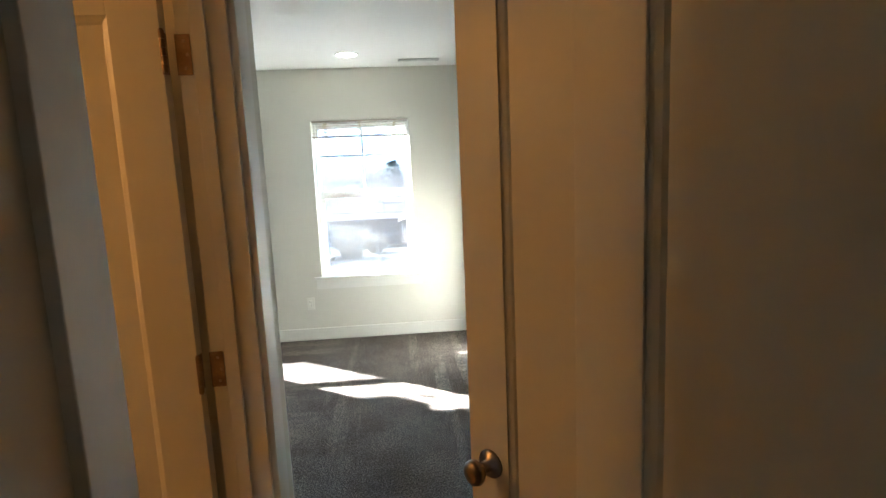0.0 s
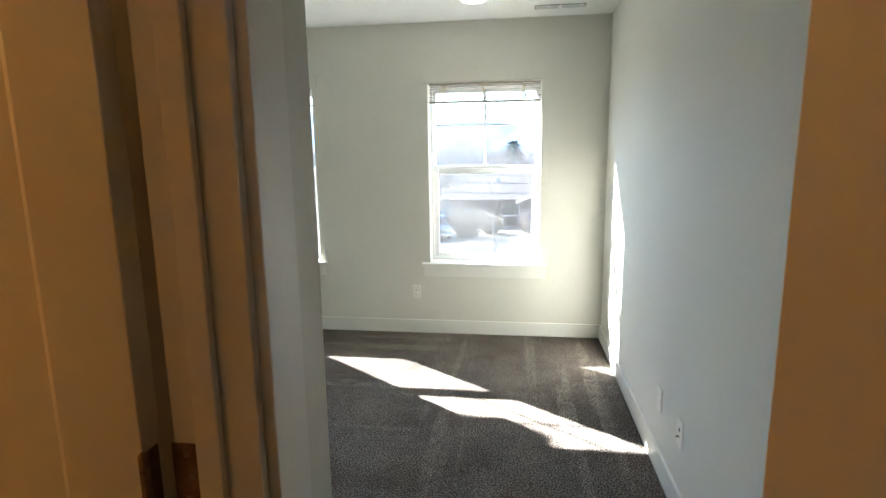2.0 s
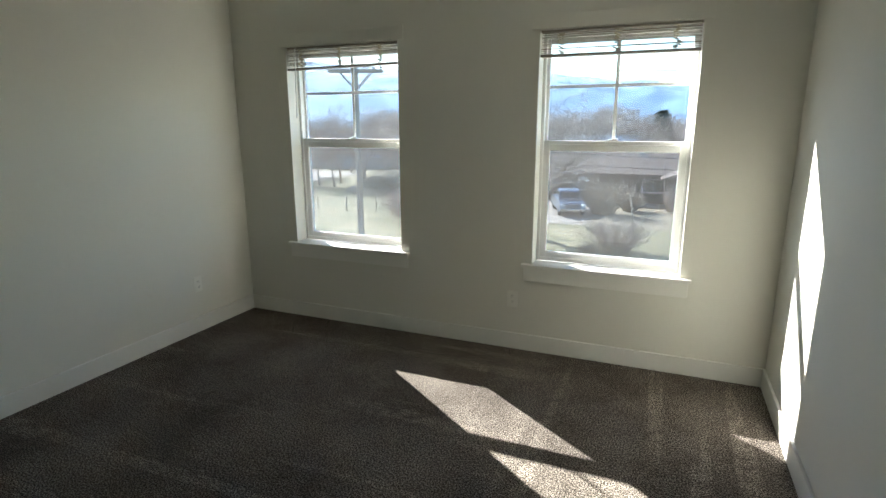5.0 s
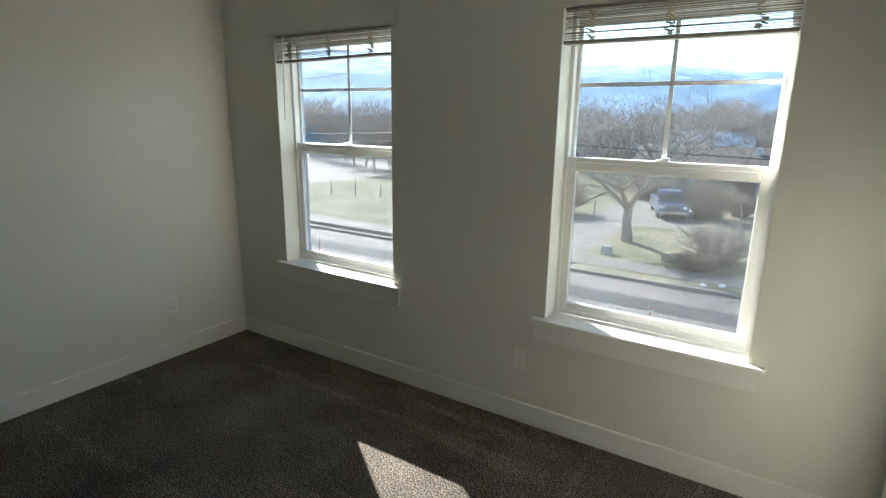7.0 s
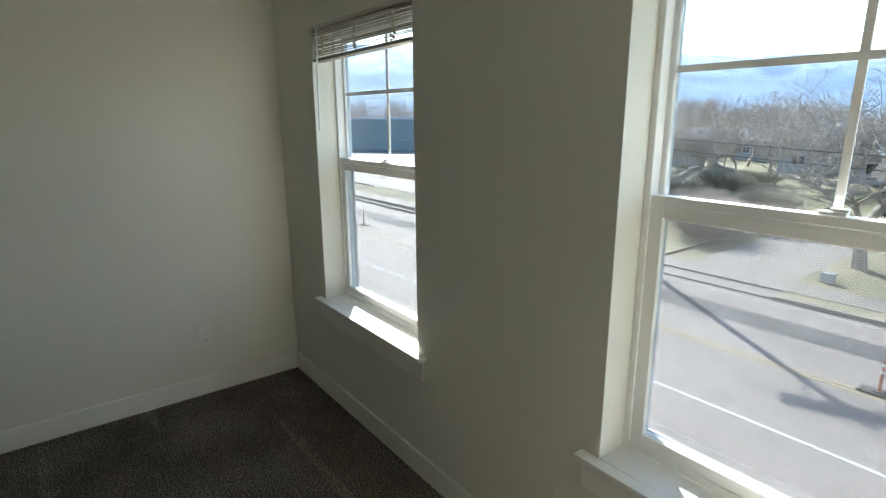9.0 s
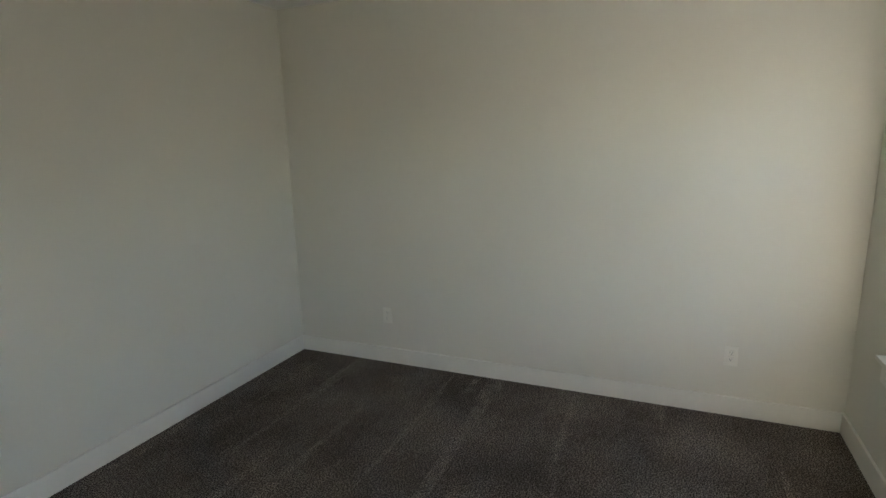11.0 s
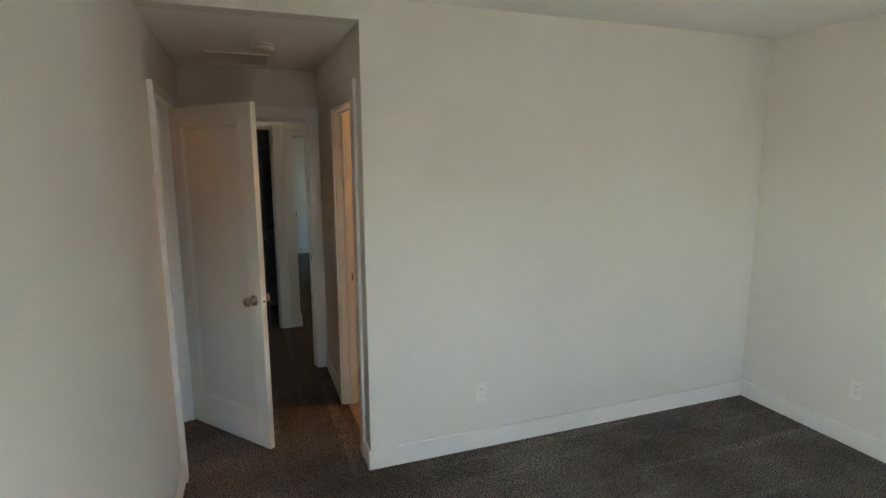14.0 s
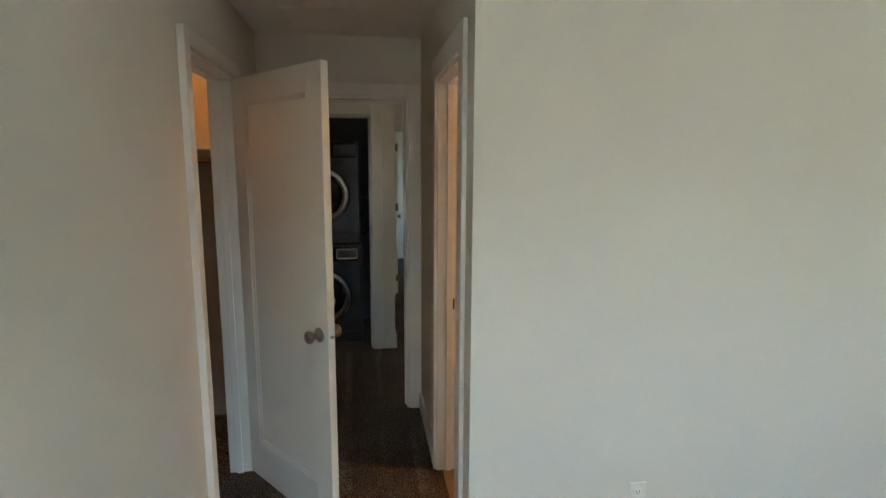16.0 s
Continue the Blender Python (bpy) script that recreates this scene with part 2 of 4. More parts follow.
M["cable"] = surface("cable", (0.03, 0.03, 0.03), (0.05, 0.05, 0.05), 3.0, 0.7)
M["orange"] = surface("orange_plastic", (0.4, 0.1, 0.05), (0.5, 0.15, 0.08), 5.0, 0.5, 60.0, 0.1, 0.002, wear=0.2)
M["rubber"] = surface("black_rubber", (0.025, 0.025, 0.025), (0.045, 0.045, 0.045), 6.0, 0.8, 40.0, 0.3, 0.005)
M["reflective"] = surface("white_band", (0.70, 0.70, 0.70), (0.8, 0.8, 0.8), 8.0, 0.5)
M["car_paint"] = surface("silver_blue_paint", (0.07, 0.1, 0.15), (0.1, 0.14, 0.2), 1.5, 0.28, 60.0, 0.02, 0.001, metal=0.4, wear=0.06)
M["bin_blue"] = surface("bin_blue", (0.05, 0.10, 0.20), (0.08, 0.14, 0.26), 3.0, 0.5, 30.0, 0.1, 0.004, wear=0.2)
M["wire_fence"] = surface("grey_post", (0.30, 0.27, 0.23), (0.40, 0.36, 0.31), 2.0, 0.9, 12.0, 0.3, 0.01, wear=0.3)
M["board"] = surface("pale_board", (0.36, 0.36, 0.35), (0.44, 0.44, 0.43), 0.7, 0.85, 9.0, 0.3, 0.01, wear=0.25)

# far hills: distance haze painted as blue-grey slopes, snow in bands and gullies
m, nt, p = tree_of("hills")
pos = position(nt)
snow = noise_of(nt, 0.016, 9.0, 0.78, pos)
sep = nt.nodes.new("ShaderNodeSeparateXYZ")
nt.links.new(pos, sep.inputs[0])
high = nt.nodes.new("ShaderNodeMapRange")
nt.links.new(sep.outputs["Z"], high.inputs[0])
high.inputs[1].default_value, high.inputs[2].default_value = 20.0, 190.0
cover = ramp(nt, math_of(nt, "ADD", math_of(nt, "MULTIPLY", high.outputs[0], 0.34), snow), [(0.72, (0, 0, 0)), (0.90, (0.8, 0.8, 0.8))])
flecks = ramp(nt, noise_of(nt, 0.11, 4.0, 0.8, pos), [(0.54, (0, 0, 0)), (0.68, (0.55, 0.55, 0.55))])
hazy_slope = ramp(nt, noise_of(nt, 0.02, 6.0, 0.7, pos), [(0.3, (0.045, 0.11, 0.20)), (0.7, (0.11, 0.19, 0.285))])
nt.links.new(mix(nt, cover, mix(nt, flecks, hazy_slope, (0.36, 0.45, 0.55)), (0.46, 0.55, 0.66)), p.inputs["Base Color"])
p.inputs["Roughness"].default_value = 1.0
M["hills"] = m


# ---- building helpers ----
def add_box(bm, x0, x1, y0, y1, z0, z1, bevel=0.0, turn=None):
    made = bmesh.ops.create_cube(bm, size=1.0)["verts"]
    for v in made:
        v.co = Vector(((x0 + x1) / 2 + v.co.x * (x1 - x0), (y0 + y1) / 2 + v.co.y * (y1 - y0), (z0 + z1) / 2 + v.co.z * (z1 - z0)))
    if bevel:
        edges = list({e for v in made for e in v.link_edges})
        made = list({v for f in bmesh.ops.bevel(bm, geom=edges, offset=bevel, segments=2, profile=0.5, affect="EDGES")["faces"] for v in f.verts} | {v for v in made if v.is_valid})
    if turn is not None:
        for v in made:
            v.co = turn @ v.co
    return made


def add_tube(bm, a, b, ra, rb, sides=12, caps=True):
    a, b = Vector(a), Vector(b)
    q = (b - a).to_track_quat("Z", "Y").to_matrix().to_4x4()
    bmesh.ops.create_cone(bm, cap_ends=caps, segments=sides, radius1=ra, radius2=rb, depth=(b - a).length, matrix=Matrix.Translation((a + b) / 2) @ q)


def add_lathe(bm, profile, m=None, sides=24):
    """A turned shape from (radius, height) pairs about z, moved by m."""
    m = m or Matrix()
    rings = [[bm.verts.new(m @ Vector((r * math.cos(2 * math.pi * k / sides), r * math.sin(2 * math.pi * k / sides), z))) for k in range(sides)] for r, z in profile]
    for lower, upper in zip(rings, rings[1:]):
        for k in range(sides):
            bm.faces.new((lower[k], lower[(k + 1) % sides], upper[(k + 1) % sides], upper[k]))
    bm.faces.new(rings[0][::-1]), bm.faces.new(rings[-1])


def mesh_of(name, bm, mat, smooth=False):
    bmesh.ops.recalc_face_normals(bm, faces=bm.faces)
    me = bpy.data.meshes.new(name)
    bm.to_mesh(me)
    bm.free()
    me.materials.append(mat)
    for poly in me.polygons:
        poly.use_smooth = smooth
    return me


def part(name, bm, mat, parent, label="", smooth=False):
    ob = new(name, mesh_of(name, bm, mat, smooth))
    ob.parent = parent
    return tagged(ob, label)


def thing(name, place, label, category, group="", kind="", turn=0.0):
    ob = new(name)
    ob.matrix_basis = pose(*place, 0, 0, turn)
    ob.empty_display_size = 0.1
    return tagged(ob, label, category, group, kind)


def boxes(*many, bevel=0.0):
    bm = bmesh.new()
    for b in many:
        add_box(bm, *b, bevel=bevel)
    return bm


def solid(name, bm, mat, label, category, kind="", group="", smooth=False):
    return tagged(new(name, mesh_of(name, bm, mat, smooth)), label, category, group, kind)


def structure(name, bm, mat, label, category):
    return solid(name, bm, mat, label, category, "structure")


# ---- the room's shell ----
XL, XR, YW, YB, H = -3.785, 0.0, 0.0, -3.55, 2.522
XV, YE, HV = -0.99, -5.2, 2.415
T, TW = 0.115, 0.203
W1, W2 = (-3.288, -2.368), (-1.405, -0.508)
ZS, ZH = 0.592, 2.062

structure("floor", boxes((XL - T, XR + T, YB - T, YW + TW, -0.2, 0), (XV - 0.03, 1.3, -7.4, YB - T, -0.2, 0), (-3.2, XV - 0.03, -12.0, YE - 0.05, -0.2, 0), (XV - 0.03, 1.3, -12.0, -7.4, -0.2, 0)), M["carpet"], "speckled brown-grey cut-pile carpet with vacuum tracks", "carpet")
structure("ceiling", boxes((XL - T, XR + T, YB - T, YW + TW, H, H + 0.2)), M["ceiling"], "flat white painted bedroom ceiling", "ceiling")
structure("ceiling_entry", boxes((XV - T, XR + T, YE - T, YB - T, HV, H + 0.2)), M["ceiling"], "lower white ceiling over the entry", "ceiling")
structure("ceiling_hall", boxes((-3.2, 1.3, -12.0, YE - T, 2.44, H + 0.2)), M["ceiling"], "white painted ceiling over the hall", "ceiling")
structure("ceiling_bathroom", boxes((-3.2, XV - T, YE - T, YB - T, 2.44, H + 0.2)), M["ceiling"], "white painted bathroom ceiling", "ceiling")
structure("ceiling_closet", boxes((XR + T, 1.3, YE - T, -3.4, 2.44, H + 0.2)), M["ceiling"], "white painted closet ceiling", "ceiling")
structure("wall_north", boxes((XL - T, XR + T, YW, YW + TW, 0, ZS), (XL - T, XR + T, YW, YW + TW, ZH, H), (XL - T, W1[0], YW, YW + TW, ZS, ZH), (W1[1], W2[0], YW, YW + TW, ZS, ZH), (W2[1], XR + T, YW, YW + TW, ZS, ZH)), M["wall"], "warm white painted wall with two window openings", "wall")
# added out of view: blocks sun so window 1's floor patch ends early
structure("eave", boxes((-9.0, -4.4, 0.203, 1.2, 2.75, 2.95)), M["trim"], "unseen board added outside to cut the sun through window 1", "eave")
structure("wall_west", boxes((XL - T, XL, YB - T, YW, 0, H)), M["wall"], "warm white painted plain wall", "wall")
structure("wall_south", boxes((XL, XV, YB - T, YB, 0, H), (XV, XR, YB - T, YB, HV, H)), M["wall"], "warm white painted wall beside the entry recess", "wall")
CY0, CY1, DH = -4.56, -3.825, 2.06
structure("wall_east", boxes((XR, XR + T, CY1, YW, 0, H), (XR, XR + T, CY0, CY1, DH, H), (XR, XR + T, YE - T, CY0, 0, H)), M["wall"], "warm white painted wall with a closet doorway", "wall")
BY0, BY1 = -4.43, -3.765
structure("wall_bath", boxes((XV - T, XV, BY1, YB - T, 0, 2.44), (XV - T, XV, BY0, BY1, DH, 2.44), (XV - T, XV, YE - T, BY0, 0, 2.44)), M["wall"], "painted entry wall with a bathroom doorway", "wall")
EX0, EX1 = -0.912, -0.145
structure("wall_entry", boxes((XV, EX0, YE - T, YE, 0, HV), (EX0, EX1, YE - T, YE, DH, HV), (EX1, XR, YE - T, YE, 0, HV)), M["wall"], "painted end wall with the bedroom doorway", "wall")
# hall, laundry recess, far room, closet and bathroom shells
structure("wall_hall", boxes((-0.885, -0.70, -6.54, -6.42, 0, 2.44), (-0.70, 0.15, -6.54, -6.42, 2.06, 2.44), (0.15, 1.3, -6.54, -6.42, 0, 2.44), (-0.885, -0.80, -7.5, -6.54, 0, 2.44)), M["wall"], "painted hall wall with a laundry recess", "wall")
structure("wall_laundry", boxes((-0.80, -0.77, -7.4, -6.54, 0, 2.44), (-0.77, 0.35, -7.5, -7.4, 0, 2.44), (0.32, 0.35, -7.4, -6.54, 0, 2.44)), M["laundry"], "laundry recess wall, its shade painted in as grey", "wall")
structure("wall_far", boxes((-3.2, -1.835, -8.4, -8.3, 0, 2.44), (-1.835, -0.975, -8.4, -8.3, 2.06, 2.44), (-0.975, -0.885, -8.4, -8.3, 0, 2.44), (-3.2, 1.2, -11.15, -11.05, 0, 2.44), (-0.885, -0.8, -8.4, -7.5, 0, 2.44), (-3.3, -3.2, -12.0, YE - T, 0, 2.44), (1.2, 1.3, -12.0, YE - T, 0, 0.8), (1.2, 1.3, -12.0, -10.2, 0.8, 2.44), (1.2, 1.3, -9.5, YE - T, 0.8, 2.44), (1.2, 1.3, -10.2, -9.5, 2.1, 2.44), (0.35, 1.2, -7.5, -7.4, 0, 2.44)), M["wall"], "painted walls of the hall and far room", "wall")
structure("wall_closet", boxes((1.2, 1.3, YE - T, -3.4, 0, 2.44), (XR + T, 1.2, -3.5, -3.4, 0, 2.44), (XR + T, 1.2, YE - T, YE - 0.05, 0, 2.44)), M["closetwall"], "closet walls under warm light, dimness put into the brown colour", "wall")
structure("floor_closet", boxes((XR + T, 1.3, YE - T, -3.4, -0.02, 0.004)), M["carpet"], "closet carpet", "carpet")
structure("wall_bathroom", boxes((-3.2, -3.1, YE - T, YB - T, 0, 2.44), (-3.2, XV - T, YE - T, YE - 0.02, 0, 2.44)), M["wall"], "painted bathroom walls", "wall")
structure("floor_bathroom", boxes((-3.2, XV - 0.03, YE - T, YB - T, -0.2, -0.004)), M["plank"], "brown wood-look bathroom floor", "floor")


def baseboard(name, x0, x1, y0, y1, top=0.115):
    structure(name, boxes((x0, x1, y0, y1, 0, top), bevel=0.003), M["trim"], "white painted flat baseboard", "baseboard")


B = 0.015
baseboard("baseboard", XL + B, XR - B, YW - B, YW)
baseboard("baseboard", XL, XL + B, YB, YW)
baseboard("baseboard", XL + B, XV + B, YB, YB + B)
baseboard("baseboard", XR - B, XR, CY1 + 0.058, YW)
baseboard("baseboard", XV, XV + B, BY1 + 0.1, YB)
baseboard("baseboard", XV, XV + B, YE, BY0 - 0.098)
baseboard("baseboard", XR - B, XR, YE, CY0 - 0.058)
baseboard("baseboard", -0.90, -0.79, -6.42, -6.405)
baseboard("baseboard", -0.90, -0.885, -8.3, -6.42)
baseboard("baseboard", -3.2, 1.2, -11.05, -11.035)
baseboard("baseboard", 1.185, 1.2, YE, -3.5)


def casing(axis, face, side, a, b, top, deep, width=0.092, thick=0.018, name="trim"):
    """Flat casing and jamb lining round a doorway. axis: the wall's way; face: its surface; side: +1 or -1, out of the wall."""
    lo, hi = sorted((face, face + side * thick))
    back = face - side * deep
    jl, jh = sorted((face + side * 0.002, back))
    pieces = [(a - width, a + 0.004, 0, top + width), (b - 0.004, b + width, 0, top + width), (a + 0.004, b - 0.004, top - 0.004, top + width)]
    lining = [(a - 0.002, a + 0.018, 0, top), (b - 0.018, b + 0.002, 0, top), (a + 0.018, b - 0.018, top - 0.018, top + 0.002)]
    sj0, sj1 = sorted((face - side * 0.045, face - side * 0.078))
    stops = [(a + 0.018, a + 0.030, 0, top - 0.018), (b - 0.030, b - 0.018, 0, top - 0.018), (a + 0.030, b - 0.030, top - 0.030, top - 0.018)]
    for rows, y0, y1 in ((pieces, lo, hi), (lining, jl, jh), (stops, sj0, sj1)):
        for u0, u1, z0, z1 in rows:
            dims = (u0, u1, y0, y1, z0, z1) if axis == "x" else (y0, y1, u0, u1, z0, z1)
            structure(name, boxes(dims, bevel=0.002), M["trim"], "white painted doorway trim", "trim")


casing("y", XR, -1, CY0, CY1, DH, T, width=0.056, thick=0.026)
casing("y", XV, 1, BY0, BY1, DH, T)
casing("x", YE, 1, EX0, EX1, DH, T, width=0.076)
casing("x", -6.42, 1, -0.70, 0.15, 2.06, 0.12, width=0.085)
casing("x", -8.3, 1, -1.835, -0.975, 2.06, 0.10, width=0.085)


# ---- doors ----
def knob_set(leaf, x, z, y, way, label=""):
    """A round knob on its rose on one face of a leaf, with the knob's neck."""
    m = Matrix.Translation((x, y, z)) @ Matrix.Rotation(radians(-90 * way), 4, "X")
    bm = bmesh.new()
    add_lathe(bm, [(0.032, 0.0), (0.032, 0.004), (0.028, 0.009), (0.014, 0.012), (0.011, 0.030), (0.018, 0.036), (0.026, 0.044), (0.028, 0.053), (0.025, 0.061), (0.015, 0.066), (0.004, 0.067)], m)
    part("door_knob", bm, M["nickel"], leaf, label, smooth=True)


def door(name, hinge, width, height, angle, label, flip=1, hinges=(0.2, 1.1, 1.83), lift=0.014, latch=True):
    """One-panel door: the leaf runs along local +x from its hinge; flip turns the knuckle's face to -y."""
    d = thing(name, (hinge[0], hinge[1], lift), label, "door", kind="structure", turn=angle)
    t, st, tr, br = 0.035, 0.112, 0.115, 0.205
    bm = boxes((0.002, st, -t / 2, t / 2, 0, height), (width - st, width, -t / 2, t / 2, 0, height), (st, width - st, -t / 2, t / 2, 0, br), (st, width - st, -t / 2, t / 2, height - tr, height), bevel=0.0018)
    leaf = part("leaf", bm, M["door"], d)
    part("panel", boxes((st - 0.005, width - st + 0.005, -0.0045, 0.0045, br - 0.005, height - tr + 0.005)), M["door"], leaf)
    bm = bmesh.new()
    for s in (1, -1):
        rings = []
        for inset, y in ((0.0, t / 2 - 0.003), (0.005, t / 2 - 0.006), (0.012, 0.0085), (0.017, 0.0042)):
            rings.append([bm.verts.new((x, s * y, z)) for x, z in ((st + inset, br + inset), (width - st - inset, br + inset), (width - st - inset, height - tr - inset), (st + inset, height - tr - inset))])
        for outer, inner in zip(rings, rings[1:]):
            for k in range(4):
                bm.faces.new((outer[k], outer[(k + 1) % 4], inner[(k + 1) % 4], inner[k]))
    part("moulding", bm, M["door"], leaf)
    knob_set(leaf, width - 0.062, 0.914, t / 2, 1, "satin nickel knob")
    knob_set(leaf, width - 0.062, 0.914, -t / 2, -1, "satin nickel knob")
    if latch:
        bm = boxes((width - 0.001, width + 0.0015, -0.0125, 0.0125, 0.886, 0.942), bevel=0.0006)
        plate = part("latch_plate", bm, M["plate"], leaf)
        bm = bmesh.new()
        add_tube(bm, (width, 0, 0.914), (width + 0.009, 0, 0.914), 0.008, 0.007, 14)
        part("latch", bm, M["nickel"], plate)
    for z in hinges:
        y = -flip * (t / 2 + 0.004)
        bm = bmesh.new()
        for k in range(5):
            add_tube(bm, (-0.002, y, z - 0.045 + 0.018 * k + 0.0006), (-0.002, y, z - 0.045 + 0.018 * (k + 1) - 0.0006), 0.0062, 0.0062, 12)
        add_tube(bm, (-0.002, y, z - 0.049), (-0.002, y, z - 0.045), 0.004, 0.0062, 10)
        add_tube(bm, (-0.002, y, z + 0.045), (-0.002, y, z + 0.049), 0.0062, 0.004, 10)
        h = part("hinge", bm, M["hinge"], d, "dark aged metal hinge", smooth=False)
        y0, y1 = sorted((y, y + flip * 0.030))
        part("hinge_leaf", boxes((-0.0005, 0.0019, y0, y1, z - 0.045, z + 0.045), bevel=0.0008), M["hinge"], h)
    return d


# closet door stands part open into the entry; bedroom door folded back; bathroom door open inward
door("door_1", (-0.012, CY0 + 0.012, 0)[:2], 0.755, 2.03, 90 + math.degrees(math.atan2(0.456, 0.583)), "white one-panel closet door, half open, satin nickel knob", flip=-1)
door("door_2", (EX1 - 0.02, YE + 0.018), 0.745, 2.03, 90 + math.degrees(math.atan2(0.316, 0.949)), "white one-panel bedroom door, swung open into the entry", flip=-1)
door("door_3", (XV - T - 0.018, BY1 - 0.032), 0.655, 2.03, 180, "white one-panel bathroom door, open, lit warm from inside", flip=-1, hinges=(0.28, 1.09, 1.835))
door("door_4", (-1.024, -8.42), 0.80, 2.03, 268, "white door of the far room, open", flip=1)


def jamb_hinge(name, m, zs):
    """The leaves of the bathroom door's hinges that are let into the jamb, with their screws."""
    for z in zs:
        h = thing(name, (m[0], m[1], z), "dark aged metal hinge leaf on the door jamb", "hinge", "hinges on the bathroom jamb")
        bm = boxes((0.002, 0.036, -0.0025, 0.0, -0.045, 0.045), bevel=0.001)
        part("leaf", bm, M["hinge"], h)
        for k, (sx, sz) in enumerate(((0.022, 0.030), (0.028, 0.0), (0.022, -0.030))):
            bm = bmesh.new()
            add_tube(bm, (sx, -0.0024, sz), (sx, -0.0042, sz), 0.0042, 0.0034, 10)
            part("screw", bm, M["nickel"], h)


jamb_hinge("jamb_hinge", (XV - T - 0.004, BY1 - 0.0185), (0.294, 1.104, 1.849))


def strike_plate(place, turn):
    s = thing("strike_plate", place, "aged metal strike plate on a white door jamb", "strike plate", "door strikes", turn=turn)
    part("plate", boxes((-0.014, 0.014, -0.002, 0.0, -0.029, 0.029), bevel=0.0008), M["hinge"], s)
    part("latch_hole", boxes((-0.006, 0.008, -0.003, -0.0019, -0.012, 0.012)), M["slot"], s)


strike_plate((XV - 0.075, BY0 + 0.0182, 0.93), 180)
strike_plate((EX0 + 0.0182, YE - 0.03, 0.93), 90)
strike_plate((-0.70 + 0.0182, -6.45, 0.93), 90)


# ---- windows ----
def ring(x0, x1, z0, z1, y0, y1, wl, wr, wb, wt):
    return boxes((x0, x0 + wl, y0, y1, z0, z1), (x1 - wr, x1, y0, y1, z0, z1), (x0 + wl, x1 - wr, y0, y1, z0, z0 + wb), (x0 + wl, x1 - wr, y0, y1, z1 - wt, z1), bevel=0.0025)


def window(name, x0, x1):
    w, c = x1 - x0, (x0 + x1) / 2
    win = thing(name, (c, 0, ZS), "white vinyl single-hung window with a divided upper sash", "window", kind="structure")
    h = ZH - ZS
    l, r = -w / 2, w / 2
    part("window_frame", ring(l, r, 0.022, h, 0.119, 0.200, 0.020, 0.020, 0.026, 0.030), M["vinyl"], win)
    up = part("upper_sash", ring(l + 0.018, r - 0.018, 0.755, h - 0.028, 0.159, 0.187, 0.019, 0.019, 0.055, 0.03), M["vinyl"], win)
    lo = part("lower_sash", ring(l + 0.018, r - 0.018, 0.044, 0.818, 0.125, 0.156, 0.042, 0.042, 0.040, 0.062), M["vinyl"], win)
    for sash, z0, z1, y, wl in ((up, 0.81, h - 0.058, 0.173, 0.037), (lo, 0.084, 0.756, 0.141, 0.060)):
        pane = part("pane", boxes((l + wl, r - wl, y - 0.002, y + 0.002, z0, z1)), M["glass"], sash)
        pane.visible_shadow = False
        bead = part("glazing_bead", ring(l + wl - 0.004, r - wl + 0.004, z0 - 0.004, z1 + 0.004, y - 0.010, y - 0.0025, 0.006, 0.006, 0.007, 0.007), M["vinyl"], sash)
    zm = 1.152
    part("muntin", boxes((-0.009, 0.009, 0.166, 0.1705, 0.81, h - 0.058)), M["vinyl"], up)
    part("muntin", boxes((l + 0.037, r - 0.037, 0.1655, 0.170, zm - 0.009, zm + 0.009)), M["vinyl"], up)
    part("finger_rail", boxes((l + 0.07, r - 0.07, 0.113, 0.126, 0.786, 0.796), bevel=0.002), M["vinyl"], lo)
    lock = part("sash_lock", boxes((-0.028, 0.028, 0.131, 0.151, 0.818, 0.826), bevel=0.002), M["vinyl"], lo)
    bm = boxes((-0.006, 0.03, 0.135, 0.145, 0.826, 0.834), bevel=0.002)
    part("lever", bm, M["vinyl"], lock)
    screen = part("insect_screen", ring(l + 0.020, r - 0.020, 0.052, 0.80, 0.188, 0.198, 0.016, 0.016, 0.016, 0.016), M["vinyl"], win)
    part("mesh", boxes((l + 0.034, r - 0.034, 0.1925, 0.1935, 0.066, 0.786)), M["screen"], screen)
    part("window_sill", boxes((l - 0.066, r + 0.066, -0.042, 0.0, 0.0, 0.021), (l, r, 0.0, 0.121, 0.0, 0.021), bevel=0.003), M["trim"], win)
    part("apron", boxes((l - 0.052, r + 0.052, -0.017, 0.0, -0.096, 0.0), bevel=0.002), M["trim"], win)
    part("head_trim", boxes((l - 0.045, r + 0.045, -0.011, 0.0, h + 0.004, h + 0.09), bevel=0.002), M["wall"], win)
    return win


window("window_1", *W1)
window("window_2", *W2)


